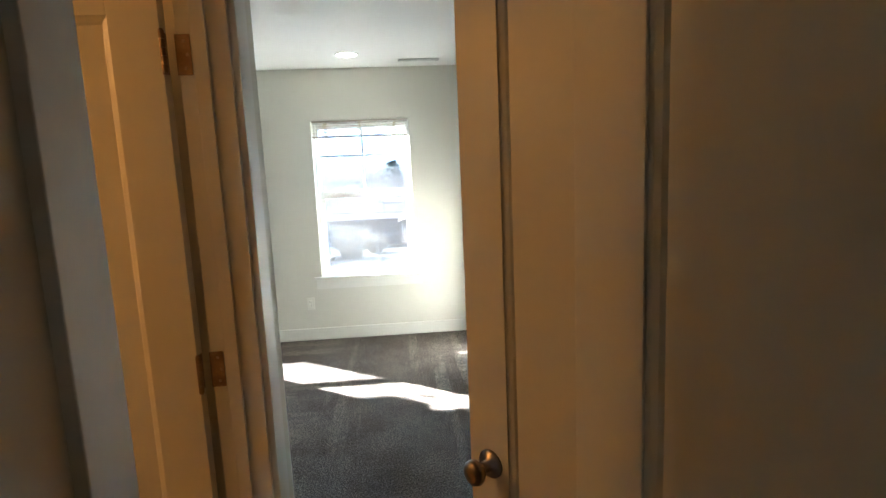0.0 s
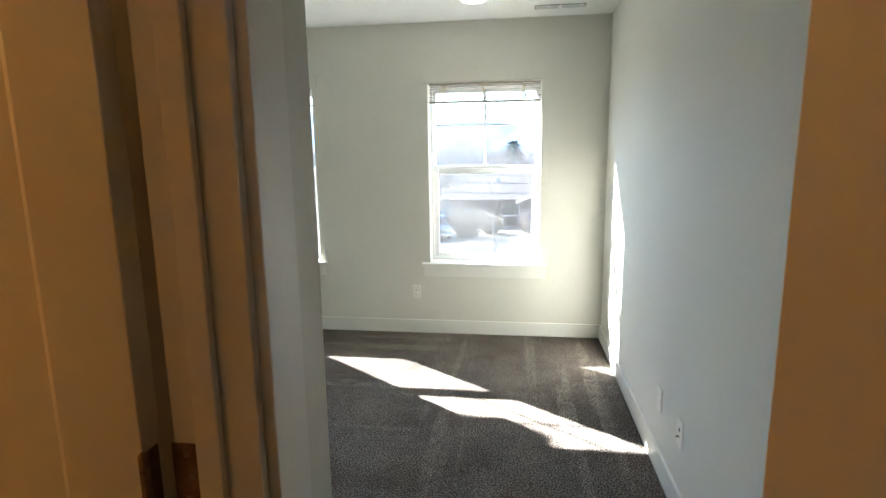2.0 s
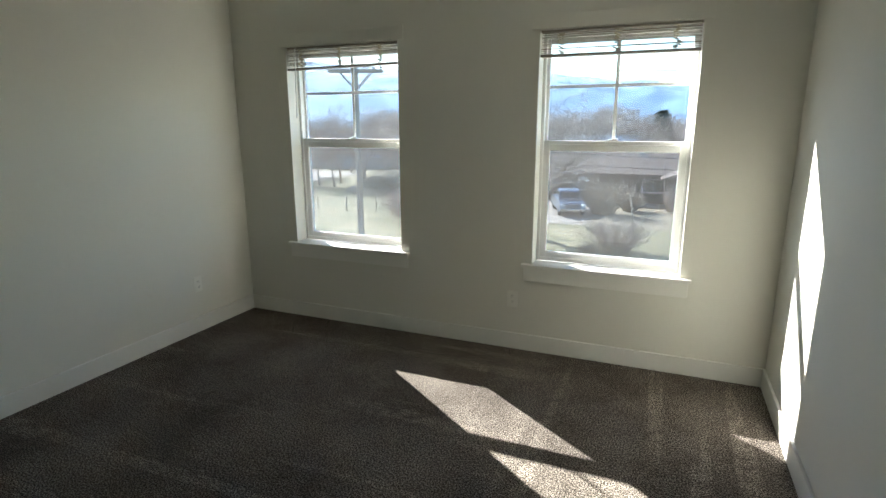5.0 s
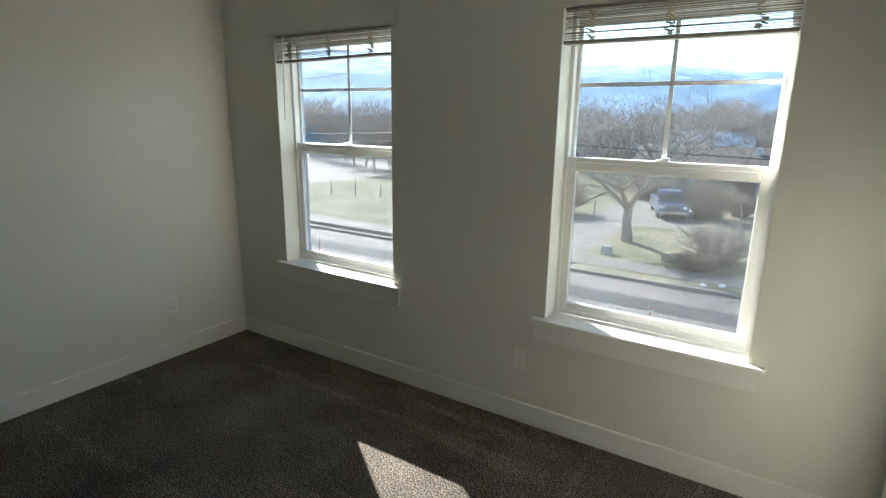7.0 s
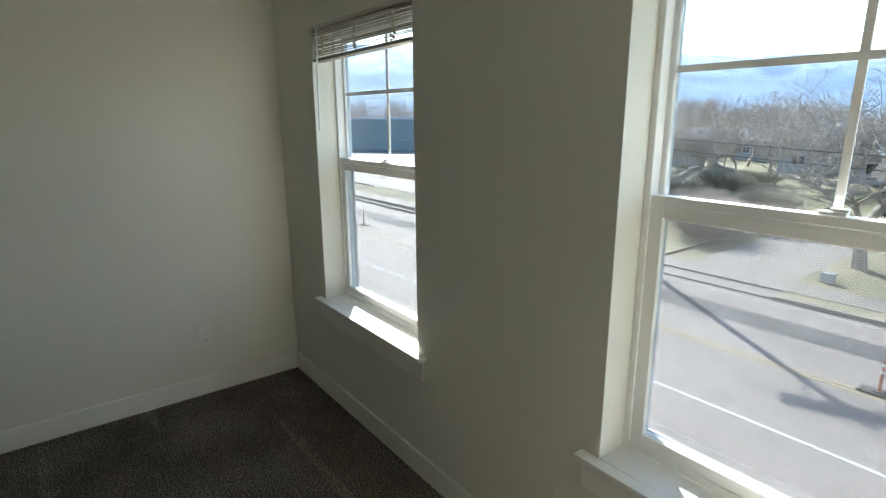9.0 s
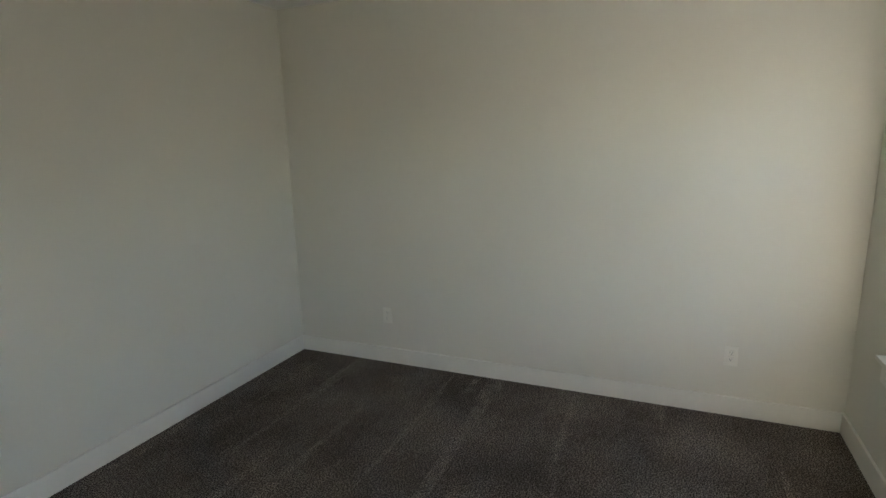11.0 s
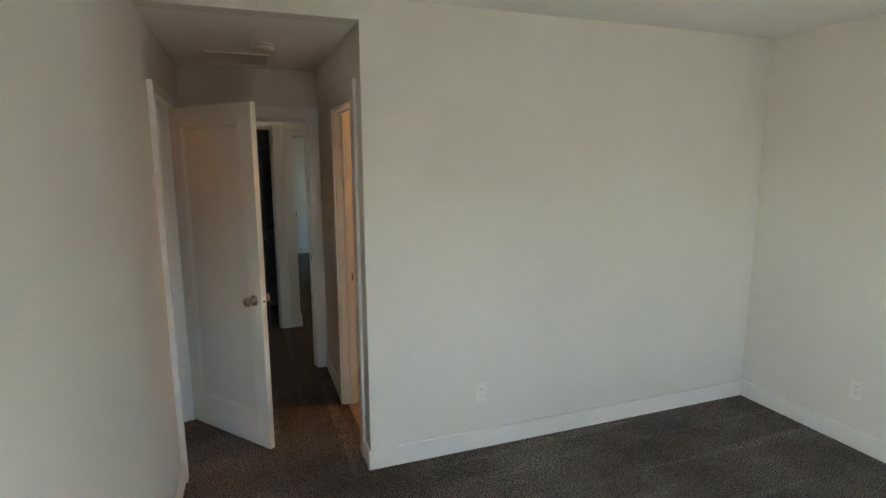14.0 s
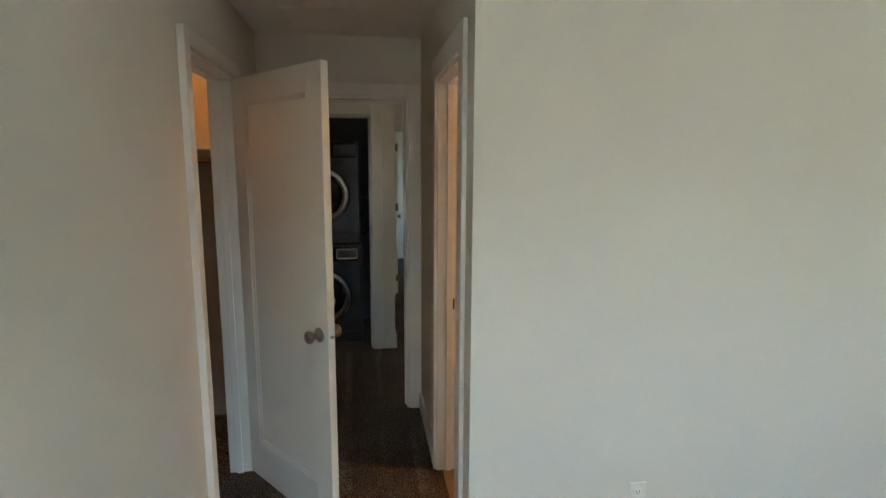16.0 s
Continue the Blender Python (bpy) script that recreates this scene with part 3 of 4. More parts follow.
def blind(x0, x1, tilt, wand, seed, deep, rows):
    """A raised blind: a packed stack of thin slats on three cords, under its head rail."""
    w, c = x1 - x0 - 0.012, (x0 + x1) / 2
    rng = random.Random(seed)
    b = thing("window_blind", (c, 0, ZH), "brown bamboo slat blind drawn up to the window head", "blind", "window blinds")
    part("head_rail", boxes((-w / 2, w / 2, 0.006, 0.052, -0.014, -0.001), bevel=0.002), M["rail"], b)
    for layer, y, n in ((0, 0.010, rows), (1, 0.040, rows // 3)):
        for k in range(n):
            z = -0.020 - (0.118 / n) * (k + rng.uniform(-0.25, 0.25))
            turn = pose(0, y + rng.uniform(-0.002, 0.002), z, rng.uniform(-8, 8), rng.uniform(-0.16, 0.16) + tilt * k / n, 0)
            s = boxes((-w / 2 + 0.002, w / 2 - 0.002, -deep, deep, -0.0013, 0.0013), bevel=0.0006)
            for v in s.verts:
                v.co = turn @ v.co
            part("slat", s, M["slat"], b)
    turn = pose(0, 0, -0.146, 0, tilt, 0)
    bm = boxes((-w / 2, w / 2, 0.002, 0.052, -0.009, 0.007), bevel=0.003)
    for v in bm.verts:
        v.co = turn @ v.co
    part("bottom_rail", bm, M["rail"], b)
    for x in (-w * 0.36, 0.0, w * 0.36):
        bm = bmesh.new()
        for k in range(20):
            px, pz = x + rng.uniform(-0.014, 0.014), -0.020 - k * 0.0060
            add_tube(bm, (px - 0.012, -0.001, pz), (px + 0.010, -0.004, pz - rng.uniform(-0.006, 0.010)), 0.0034, 0.0034, 6)
            add_tube(bm, (px, -0.001, pz), (px + rng.uniform(-0.008, 0.008), -0.004, pz - 0.010), 0.0015, 0.0015, 6)
        part("ladder_cord", bm, M["cord"], b)
    if wand:
        bm = bmesh.new()
        add_tube(bm, (-w / 2 + 0.085, -0.012, -0.012), (-w / 2 + 0.074, -0.016, -0.50), 0.0042, 0.0042, 8)
        add_tube(bm, (-w / 2 + 0.086, 0.006, -0.008), (-w / 2 + 0.085, -0.012, -0.012), 0.003, 0.003, 8)
        part("wand", bm, M["wand"], b, "thin clear tilt wand")


blind(*W1, -0.7, True, 3, 0.0045, 13)
blind(*W2, 0.25, False, 5, 0.0018, 14)


# ---- fittings ----
def outlet(place, turn, kind="duplex", label="cream duplex wall outlet above the baseboard"):
    """Faces local -y."""
    o = thing("wall_outlet", place, label, "outlet", "wall plates", turn=turn)
    part("plate", boxes((-0.036, 0.036, -0.0055, 0.0, -0.059, 0.059), bevel=0.0025), M["plate"], o)
    if kind == "duplex":
        for z in (0.0195, -0.0195):
            s = part("socket", boxes((-0.0165, 0.0165, -0.0072, -0.0054, z - 0.0145, z + 0.0145), bevel=0.003), M["plate"], o)
            part("slots", boxes((-0.0075, -0.0055, -0.0078, -0.007, z - 0.002, z + 0.006), (0.0055, 0.0075, -0.0078, -0.007, z - 0.002, z + 0.007), (-0.002, 0.002, -0.0078, -0.007, z - 0.010, z - 0.006)), M["slot"], s)
    if kind == "cable":
        bm = bmesh.new()
        add_tube(bm, (0, -0.005, -0.012), (0, -0.018, -0.012), 0.0055, 0.0048, 10)
        part("coax_socket", bm, M["nickel"], o)
        part("data_socket", boxes((-0.008, 0.008, -0.0075, -0.0054, 0.008, 0.024), bevel=0.001), M["slot"], o)
    if kind == "switch":
        part("rocker", boxes((-0.0165, 0.0165, -0.009, -0.0054, -0.033, 0.033), bevel=0.002), M["plate"], o)
    for z in ((0.0,) if kind == "duplex" else (0.045, -0.045)):
        bm = bmesh.new()
        add_tube(bm, (0, -0.0054, z), (0, -0.0068, z), 0.0032, 0.0026, 10)
        part("screw", bm, M["plate"], o)
    return o


outlet((XL, -0.561, 0.361), 90)
outlet((XL, -2.774, 0.361), 90)
outlet((-1.529, YW, 0.357), 0)
outlet((-1.667, YB, 0.357), 180)
outlet((XR, -1.861, 0.352), -90, "blank", "cream blank wall plate above the baseboard")
outlet((XR, -2.188, 0.352), -90, "cable", "cream cable wall plate with a metal socket")
outlet((XV, -4.60, 1.18), 90, "switch", "cream rocker light switch beside the bathroom doorway")

vent = thing("ceiling_vent", (-0.402, -0.275, H), "white louvred ceiling air register", "vent")
part("frame", ring(-0.192, 0.192, -0.07, 0.07, 0, 0.006, 0.018, 0.018, 0.018, 0.018), M["trim"], vent)
for o in vent.children:
    o.data.transform(Matrix.Rotation(radians(90), 4, "X"))
part("backing", boxes((-0.175, 0.175, -0.053, 0.053, -0.0022, -0.0008)), M["slot"], vent)
for bank in (-0.088, 0.088):
    for k in range(17):
        bm = bmesh.new()
        x = bank - 0.078 + k * 0.00975
        add_box(bm, x - 0.0028, x + 0.0028, -0.05, 0.05, -0.0055, -0.0022)
        part("slat", bm, M["trim"], vent)
part("divider", boxes((-0.006, 0.006, -0.052, 0.052, -0.0058, -0.0022)), M["trim"], vent)

light = thing("recessed_light", (-0.989, -0.56, H), "round white recessed ceiling light, switched on", "ceiling light")
bm = bmesh.new()
add_lathe(bm, [(0.097, 0.0), (0.097, -0.003), (0.09, -0.008), (0.078, -0.006), (0.076, -0.001)], sides=36)
part("trim_ring", bm, M["trim"], light, smooth=True)
bm = bmesh.new()
add_lathe(bm, [(0.077, -0.0065), (0.05, -0.0085), (0.004, -0.009)], sides=36)
part("lens", bm, M["lens"], light, "bright white lens")

det = thing("smoke_detector", (-0.56, -4.30, HV), "round white smoke detector on the ceiling", "smoke detector")
bm = bmesh.new()
add_lathe(bm, [(0.062, 0.0), (0.062, -0.008), (0.055, -0.010)], sides=32)
part("base", bm, M["plate"], det, smooth=False)
bm = bmesh.new()
add_lathe(bm, [(0.056, -0.014), (0.068, -0.016), (0.068, -0.034), (0.060, -0.044), (0.02, -0.048), (0.004, -0.048)], sides=32)
part("cover", bm, M["plate"], det, smooth=False)
bm = bmesh.new()
add_lathe(bm, [(0.052, -0.009), (0.052, -0.0145)], sides=32)
part("gap", bm, M["slot"], det)

hatch = thing("ceiling_hatch", (-0.425, -4.86, HV), "white ceiling access panel with a thin frame", "access panel")
part("frame", boxes((-0.2, 0.2, 0.215, 0.235, -0.008, 0), (-0.2, 0.2, -0.235, -0.215, -0.008, 0), (-0.2, -0.18, -0.215, 0.215, -0.008, 0), (0.18, 0.2, -0.215, 0.215, -0.008, 0), bevel=0.002), M["trim"], hatch)
part("panel", boxes((-0.178, 0.178, -0.213, 0.213, -0.004, 0.0)), M["ceiling"], hatch)

# closet shelf and rod
shelf = thing("closet_shelf", (0.70, -4.4, 1.72), "white closet shelf board on cleats", "shelf")
part("board", boxes((0.15, 0.5, -0.74, 0.89, 0.0, 0.018), bevel=0.001), M["trim"], shelf)
part("cleat", boxes((0.48, 0.5, -0.74, 0.89, -0.07, 0.0)), M["trim"], shelf)
part("end_cleat", boxes((0.15, 0.48, -0.745, -0.727, -0.07, 0.0)), M["trim"], shelf)
rod = thing("closet_rod", (0.92, -4.4, 1.655), "brass closet hanging rod under the shelf", "closet rod")
bm = bmesh.new()
add_tube(bm, (0, -0.745, 0), (0, 0.895, 0), 0.016, 0.016, 16)
part("rod", bm, M["rodmetal"], rod, smooth=False)
for y in (-0.745, 0.895):
    bm = bmesh.new()
    add_tube(bm, (0, y, 0), (0, y * 0.99, 0), 0.028, 0.026, 16)
    part("flange", bm, M["rodmetal"], rod)


# the same along the closet's end wall
end_shelf = thing("closet_shelf", (0.48, YE - 0.05, 1.72), "white closet end shelf over a brass rod", "shelf")
part("board", boxes((XR + T - 0.48, 0.36, 0.0, 0.34, 0.0, 0.018), bevel=0.001), M["trim"], end_shelf)
part("cleat", boxes((XR + T - 0.48, 0.36, 0.0, 0.018, -0.07, 0.0)), M["trim"], end_shelf)
part("end_cleat", boxes((XR + T - 0.48, XR + T - 0.462, 0.018, 0.34, -0.09, 0.0)), M["trim"], end_shelf)
part("bracket", boxes((0.335, 0.36, 0.018, 0.33, -0.025, 0.0), (0.335, 0.36, 0.018, 0.04, -0.25, -0.025), (0.335, 0.36, 0.25, 0.31, -0.085, -0.025), bevel=0.002), M["trim"], end_shelf)
end_rod = thing("closet_rod", (0.48, YE - 0.05 + 0.28, 1.662), "brass closet hanging rod under the end shelf", "closet rod")
bm = bmesh.new()
add_tube(bm, (XR + T - 0.462, 0, 0), (0.336, 0, 0), 0.016, 0.016, 16)
part("rod", bm, M["rodmetal"], end_rod)
bm = bmesh.new()
add_tube(bm, (XR + T - 0.462, 0, 0), (XR + T - 0.452, 0, 0), 0.026, 0.024, 16)
part("flange", bm, M["rodmetal"], end_rod)

for nm, place, shade in (("bathroom_light", (-2.45, -4.0, 2.44), "shade"), ("closet_light", (0.55, -4.78, 2.44), "dim_shade"), ("hall_light", (-1.75, -5.9, 2.44), "hall_shade")):
    g = thing(nm, place, "small warm glowing globe ceiling light", "ceiling light")
    bm = bmesh.new()
    add_lathe(bm, [(0.07, 0.0), (0.07, -0.015), (0.05, -0.02)], sides=24)
    part("base", bm, M["nickel"], g)
    bm = bmesh.new()
    add_lathe(bm, [(0.05, -0.02), (0.075, -0.04), (0.085, -0.07), (0.07, -0.10), (0.03, -0.115), (0.003, -0.116)], sides=24)
    part("globe", bm, M[shade], g, smooth=True)


# ---- stacked laundry machines ----
def machine(place, group, controls_low):
    m0 = thing("dryer" if not controls_low else "washing_machine", place, "graphite front-load laundry machine with a chrome door ring, stacked", "laundry machine", group)
    body = part("body", boxes((-0.34, 0.34, -0.36, 0.36, 0.0, 0.92), bevel=0.012), M["steel"], m0)
    z = 0.44
    m = Matrix.Translation((0, 0.362, z)) @ Matrix.Rotation(radians(-90), 4, "X")
    bm = bmesh.new()
    add_lathe(bm, [(0.19, 0.0), (0.245, 0.004), (0.255, 0.02), (0.24, 0.045), (0.20, 0.05), (0.19, 0.03)], m, 40)
    dr = part("door_ring", bm, M["chrome"], m0, "chrome door ring", smooth=True)
    bm = bmesh.new()
    add_lathe(bm, [(0.19, 0.02), (0.17, 0.042), (0.10, 0.06), (0.004, 0.065)], m, 40)
    part("door_glass", bm, M["darkglass"], dr, "dark glass", smooth=True)
    top = part("control_panel", boxes((-0.325, 0.325, 0.355, 0.372, 0.77, 0.905), bevel=0.004), M["darkglass"], m0)
    bm = bmesh.new()
    add_lathe(bm, [(0.045, 0.0), (0.045, 0.012), (0.036, 0.03), (0.004, 0.031)], Matrix.Translation((0.0, 0.372, 0.838)) @ Matrix.Rotation(radians(-90), 4, "X"), 28)
    part("dial", bm, M["chrome"], top, "chrome dial", smooth=False)
    part("drawer", boxes((-0.31, -0.12, 0.368, 0.380, 0.79, 0.885), bevel=0.003), M["steel"], top)
    if controls_low:
        part("drawer_trim", boxes((-0.31, -0.12, 0.380, 0.386, 0.79, 0.803), (-0.31, -0.12, 0.380, 0.386, 0.872, 0.885), (-0.31, -0.297, 0.380, 0.386, 0.803, 0.872), (-0.133, -0.12, 0.380, 0.386, 0.803, 0.872), bevel=0.002), M["chrome"], top, "polished trim")
    part("kick_plate", boxes((-0.33, 0.33, 0.358, 0.368, 0.02, 0.11), bevel=0.003), M["steel"], m0)
    return m0


machine((-0.25, -6.99, 0.0), "stacked laundry machines", True)
machine((-0.25, -6.99, 0.925), "stacked laundry machines", False)
hose = thing("washer_hose", (-0.60, -7.38, 1.05), "black rubber laundry hose on the recess wall", "hose")
bm = bmesh.new()
pts = [Vector((-0.02 + 0.10 * math.sin(k * 0.35), 0.02, 0.10 - 0.06 * k + 0.004 * k * k)) for k in range(14)]
for a, b in zip(pts, pts[1:]):
    add_tube(bm, a, b, 0.012, 0.012, 8)
part("tube", bm, M["rubber"], hose)
part("valve_box", boxes((-0.09, 0.09, -0.02, 0.012, 0.10, 0.25), bevel=0.004), M["laundry"], hose)


# ---- outdoors: street level lies below the bedroom ----
G = -5.2


def slab(name, x0, x1, y0, y1, lift, mat, label, category, thick=0.3):
    return structure(name, boxes((x0, x1, y0, y1, G + lift - thick, G + lift)), mat, label, category)


bm = bmesh.new()
bmesh.ops.create_grid(bm, x_segments=40, y_segments=40, size=3000)
for v in bm.verts:
    v.co.z = G - 0.06
structure("ground", bm, M["grass"], "winter grass ground reaching the horizon", "ground")
slab("road", -400, 400, 7.2, 20.5, 0.0, M["asphalt"], "sunlit worn grey asphalt road", "road")
slab("road_patch", -400, 400, 17.1, 18.5, 0.006, M["patch"], "darker strip of newer asphalt along the lane", "road")
for k, y in enumerate((14.52, 14.72)):
    slab("road_line", -400, 400, y - 0.05, y + 0.05, 0.010, M["yellow"], "faded yellow centre line", "road marking")
slab("road_line", -400, 400, 11.0, 11.1, 0.010, M["white_line"], "faded white lane line", "road marking")
slab("kerb", -400, -14.6, 20.5, 20.72, 0.14, M["concrete"], "concrete kerb", "kerb")
slab("kerb", -8.3, 400, 20.5, 20.72, 0.14, M["concrete"], "concrete kerb", "kerb")
slab("kerb", -400, 400, 6.98, 7.2, 0.14, M["concrete"], "concrete kerb", "kerb")
slab("pavement", -400, 400, 21.6, 23.2, 0.13, M["concrete"], "pale concrete pavement", "pavement")
slab("pavement", -400, 400, 4.4, 6.2, 0.13, M["concrete"], "pale concrete pavement near the house", "pavement")
slab("verge", -8.3, 400, 20.72, 21.6, 0.11, M["grass"], "narrow grass verge", "verge")
slab("driveway", -14.6, -8.3, 20.5, 21.6, 0.06, M["concrete"], "concrete driveway apron", "driveway")
slab("driveway", -13.0, -8.6, 23.2, 33.0, 0.06, M["concrete"], "concrete driveway", "driveway")
slab("driveway", -12.0, -5.4, 33.0, 44.0, 0.06, M["concrete"], "concrete driveway beside the house", "driveway")
slab("lawn", -8.6, 30, 23.2, 33.0, 0.10, M["grass"], "patchy winter lawn", "lawn")
slab("lawn", -5.4, 30, 33.0, 46.0, 0.10, M["straw"], "dry straw-coloured lawn", "lawn")
slab("field", -48, -14.6, 23.2, 75.0, 0.05, M["grass"], "dull green field", "field")
slab("parking_lot", -160, -40, 26.5, 64, 0.06, M["concrete"], "bright bare parking lot", "parking lot")
structure("joints", boxes(*[(x, x + 0.03, 21.6, 23.2, G + 0.128, G + 0.134) for x in range(-60, 30, 2)]), M["patch"], "pavement joints", "pavement")

# far hills round the valley: the crest's height in degrees by bearing
CREST_AT = (-110, -65, -54, -45, -35, -28, -23, -12, -8.8, -2.4, 1.4, 10, 40)
CREST = (7.4, 7.0, 6.8, 6.4, 6.1, 5.6, 5.2, 5.0, 4.7, 4.2, 3.5, 2.6, 2.0)
rng = random.Random(11)
verts, faces = [], []
N, R = 220, 24
for k in range(N + 1):
    az = radians(-110 + 150 * k / N)
    deg = math.degrees(az)
    crest = float(np.interp(deg, CREST_AT, CREST))
    wob = 0.5 * noise.noise(Vector((deg * 0.09, 0, 3))) + 0.3 * noise.noise(Vector((deg * 0.31, 5, 1))) + 0.2 * noise.noise(Vector((deg * 0.9, 2, 7)))
    for j in range(R + 1):
        u = j / R
        rad = 900 + 1500 * u
        el = (crest + wob) * (u ** 0.8) + 0.5 * noise.noise(Vector((deg * 0.35, u * 6, 9))) * math.sin(math.pi * u) * 1.4
        verts.append((rad * math.sin(az), rad * math.cos(az), max(G - 1, rad * math.tan(radians(max(0.0, el) - 0.3 * (1 - u))) + G * (1 - u))))
for k in range(N):
    for j in range(R):
        a = k * (R + 1) + j
        faces.append((a, a + 1, a + R + 2, a + R + 1))
me = bpy.data.meshes.new("hills")
me.from_pydata(verts, [], faces)
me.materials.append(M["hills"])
for poly in me.polygons:
    poly.use_smooth = True
tagged(new("backdrop", me), "far hills, distance haze painted in as blue, with patches of snow", "hills", kind="structure")


# ---- bare trees ----
def limb_mesh(name, seed, height, spread, depth, trunk, mat, fork=3, sides=5, low=0.25, droop=0.0, lift=0.35, first=0.0, least=0.0):
    """A trunk that forks again and again into tapered limbs, down to twigs."""
    rng = random.Random(seed)
    verts, faces = [], []

    def tube(a, b, ra, rb, n):
        way = (b - a).normalized()
        side = way.orthogonal().normalized()
        other = way.cross(side)
        start = len(verts)
        for c, r in ((a, ra), (b, rb)):
            for k in range(n):
                ang = 2 * math.pi * k / n
                verts.append(c + (side * math.cos(ang) + other * math.sin(ang)) * r)
        for k in range(n):
            faces.append((start + k, start + (k + 1) % n, start + n + (k + 1) % n, start + n + k))

    def grow(a, way, length, r, level):
        bends = 3 if level < 3 else 2
        tip = a
        for k in range(bends):
            way = (way + Vector((rng.uniform(-1, 1), rng.uniform(-1, 1), rng.uniform(-0.6, 0.8) - droop * level)) * 0.17).normalized()
            end = tip + way * (length / bends)
            r2 = max(least, r * (0.86 if k < bends - 1 else 0.78))
            tube(tip, end, r, r2, sides if level < 2 else (4 if level < 4 else 3))
            tip, r = end, r2
            if level >= 1 and k < bends - 1 and level < depth and rng.random() < 0.75:
                side = (way + Vector((rng.uniform(-1, 1), rng.uniform(-1, 1), rng.uniform(-0.2, 0.7))) * 1.0).normalized()
                grow(tip, side, length * rng.uniform(0.45, 0.65), r * 0.5, level + 1)
        if level >= depth:
            return
        turn0 = rng.uniform(0, 6.28)
        n = fork if level < 2 else 2
        for k in range(n):
            ang = turn0 + 2 * math.pi * k / n + rng.uniform(-0.5, 0.5)
            out = Vector((math.cos(ang), math.sin(ang), 0))
            new_way = (way * rng.uniform(0.55, 0.95) + out * spread * rng.uniform(0.6, 1.15) + Vector((0, 0, lift * rng.uniform(0.2, 1)))).normalized()
            grow(tip, new_way, (height * first if first and level == 0 else length) * rng.uniform(0.62, 0.86), r * rng.uniform(0.62, 0.8), level + 1)

    grow(Vector((0, 0, -0.1)), Vector((rng.uniform(-0.05, 0.05), rng.uniform(-0.05, 0.05), 1)), height * low, trunk, 0)
    me = bpy.data.meshes.new(name)
    me.from_pydata(verts, [], faces)
    me.materials.append(mat)
    return me


def bare_tree(place, seed, height, spread, depth, trunk, label, turn=0.0, **more):
    t = thing("bare_tree", place, label, "tree", turn=turn)
    wood = new("limbs", limb_mesh("limbs", seed, height, spread, depth, trunk, M["bark"], **more))
    wood.parent = t
    return t


bare_tree((-7.6, 27.9, G + 0.1), 4, 15.0, 1.15, 6, 0.34, "large bare spreading street tree with a thick trunk", fork=5, low=0.13, sides=8, lift=0.22, first=0.25, least=0.008)
bare_tree((-2.0, 29.3, G + 0.1), 9, 7.0, 0.5, 5, 0.07, "slim bare young tree on the lawn", low=0.38)
kinds = []
for k, (sp, d) in enumerate(((0.6, 6), (0.75, 6), (0.5, 6))):
    t = thing("bare_tree", (-18 - 9 * k, 62 + 5 * k, G), "bare brown winter tree behind the houses", "tree", "far bare trees")
    wood = new("limbs", limb_mesh("limbs", 20 + k, 15.0, sp, d, 0.2, M["twig"], fork=4, low=0.2, sides=4, least=0.013))
    wood.parent = t
    kinds.append(t)
TALL = [max(v.co.z for v in t.children[0].data.vertices) for t in kinds]
for t, h in zip(kinds, TALL):
    t.scale = (9.0 / h, 9.0 / h, 8.0 / h)
rng = random.Random(42)
for k in range(110):
    az = radians(-76 + 96 * (k + rng.random()) / 110)
    rad = rng.uniform(60, 165) if az > radians(-50) else rng.uniform(115, 190)
    t = copy_thing(kinds[k % 3], pose(rad * math.sin(az), rad * math.cos(az), G, 0, 0, rng.uniform(0, 360)))
    tall = rng.uniform(0.62, 1.0) * (6.6 + 0.044 * rad) / TALL[k % 3]
    t.scale = (tall * 1.5, tall * 1.5, tall)
for k in range(46):
    az, rad = radians(-46 + 58 * (k + rng.random()) / 46), rng.uniform(56, 84)
    t = copy_thing(kinds[k % 3], pose(rad * math.sin(az), rad * math.cos(az), G, 0, 0, rng.uniform(0, 360)))
    tall = rng.uniform(0.55, 0.9) * (6.4 + 0.04 * rad) / TALL[k % 3]
    t.scale = (tall * 1.35, tall * 1.35, tall)
for x, y, s in ((6.5, 58, 0.9), (-3.5, 60, 0.8), (-14, 57, 0.85), (14, 57, 0.8), (10, 40, 0.6)):
    t = copy_thing(kinds[int(x) % 3], pose(x, y, G, 0, 0, x * 31))
    t.scale = (s * 11.0 / TALL[int(x) % 3],) * 2 + (s * 9.0 / TALL[int(x) % 3],)


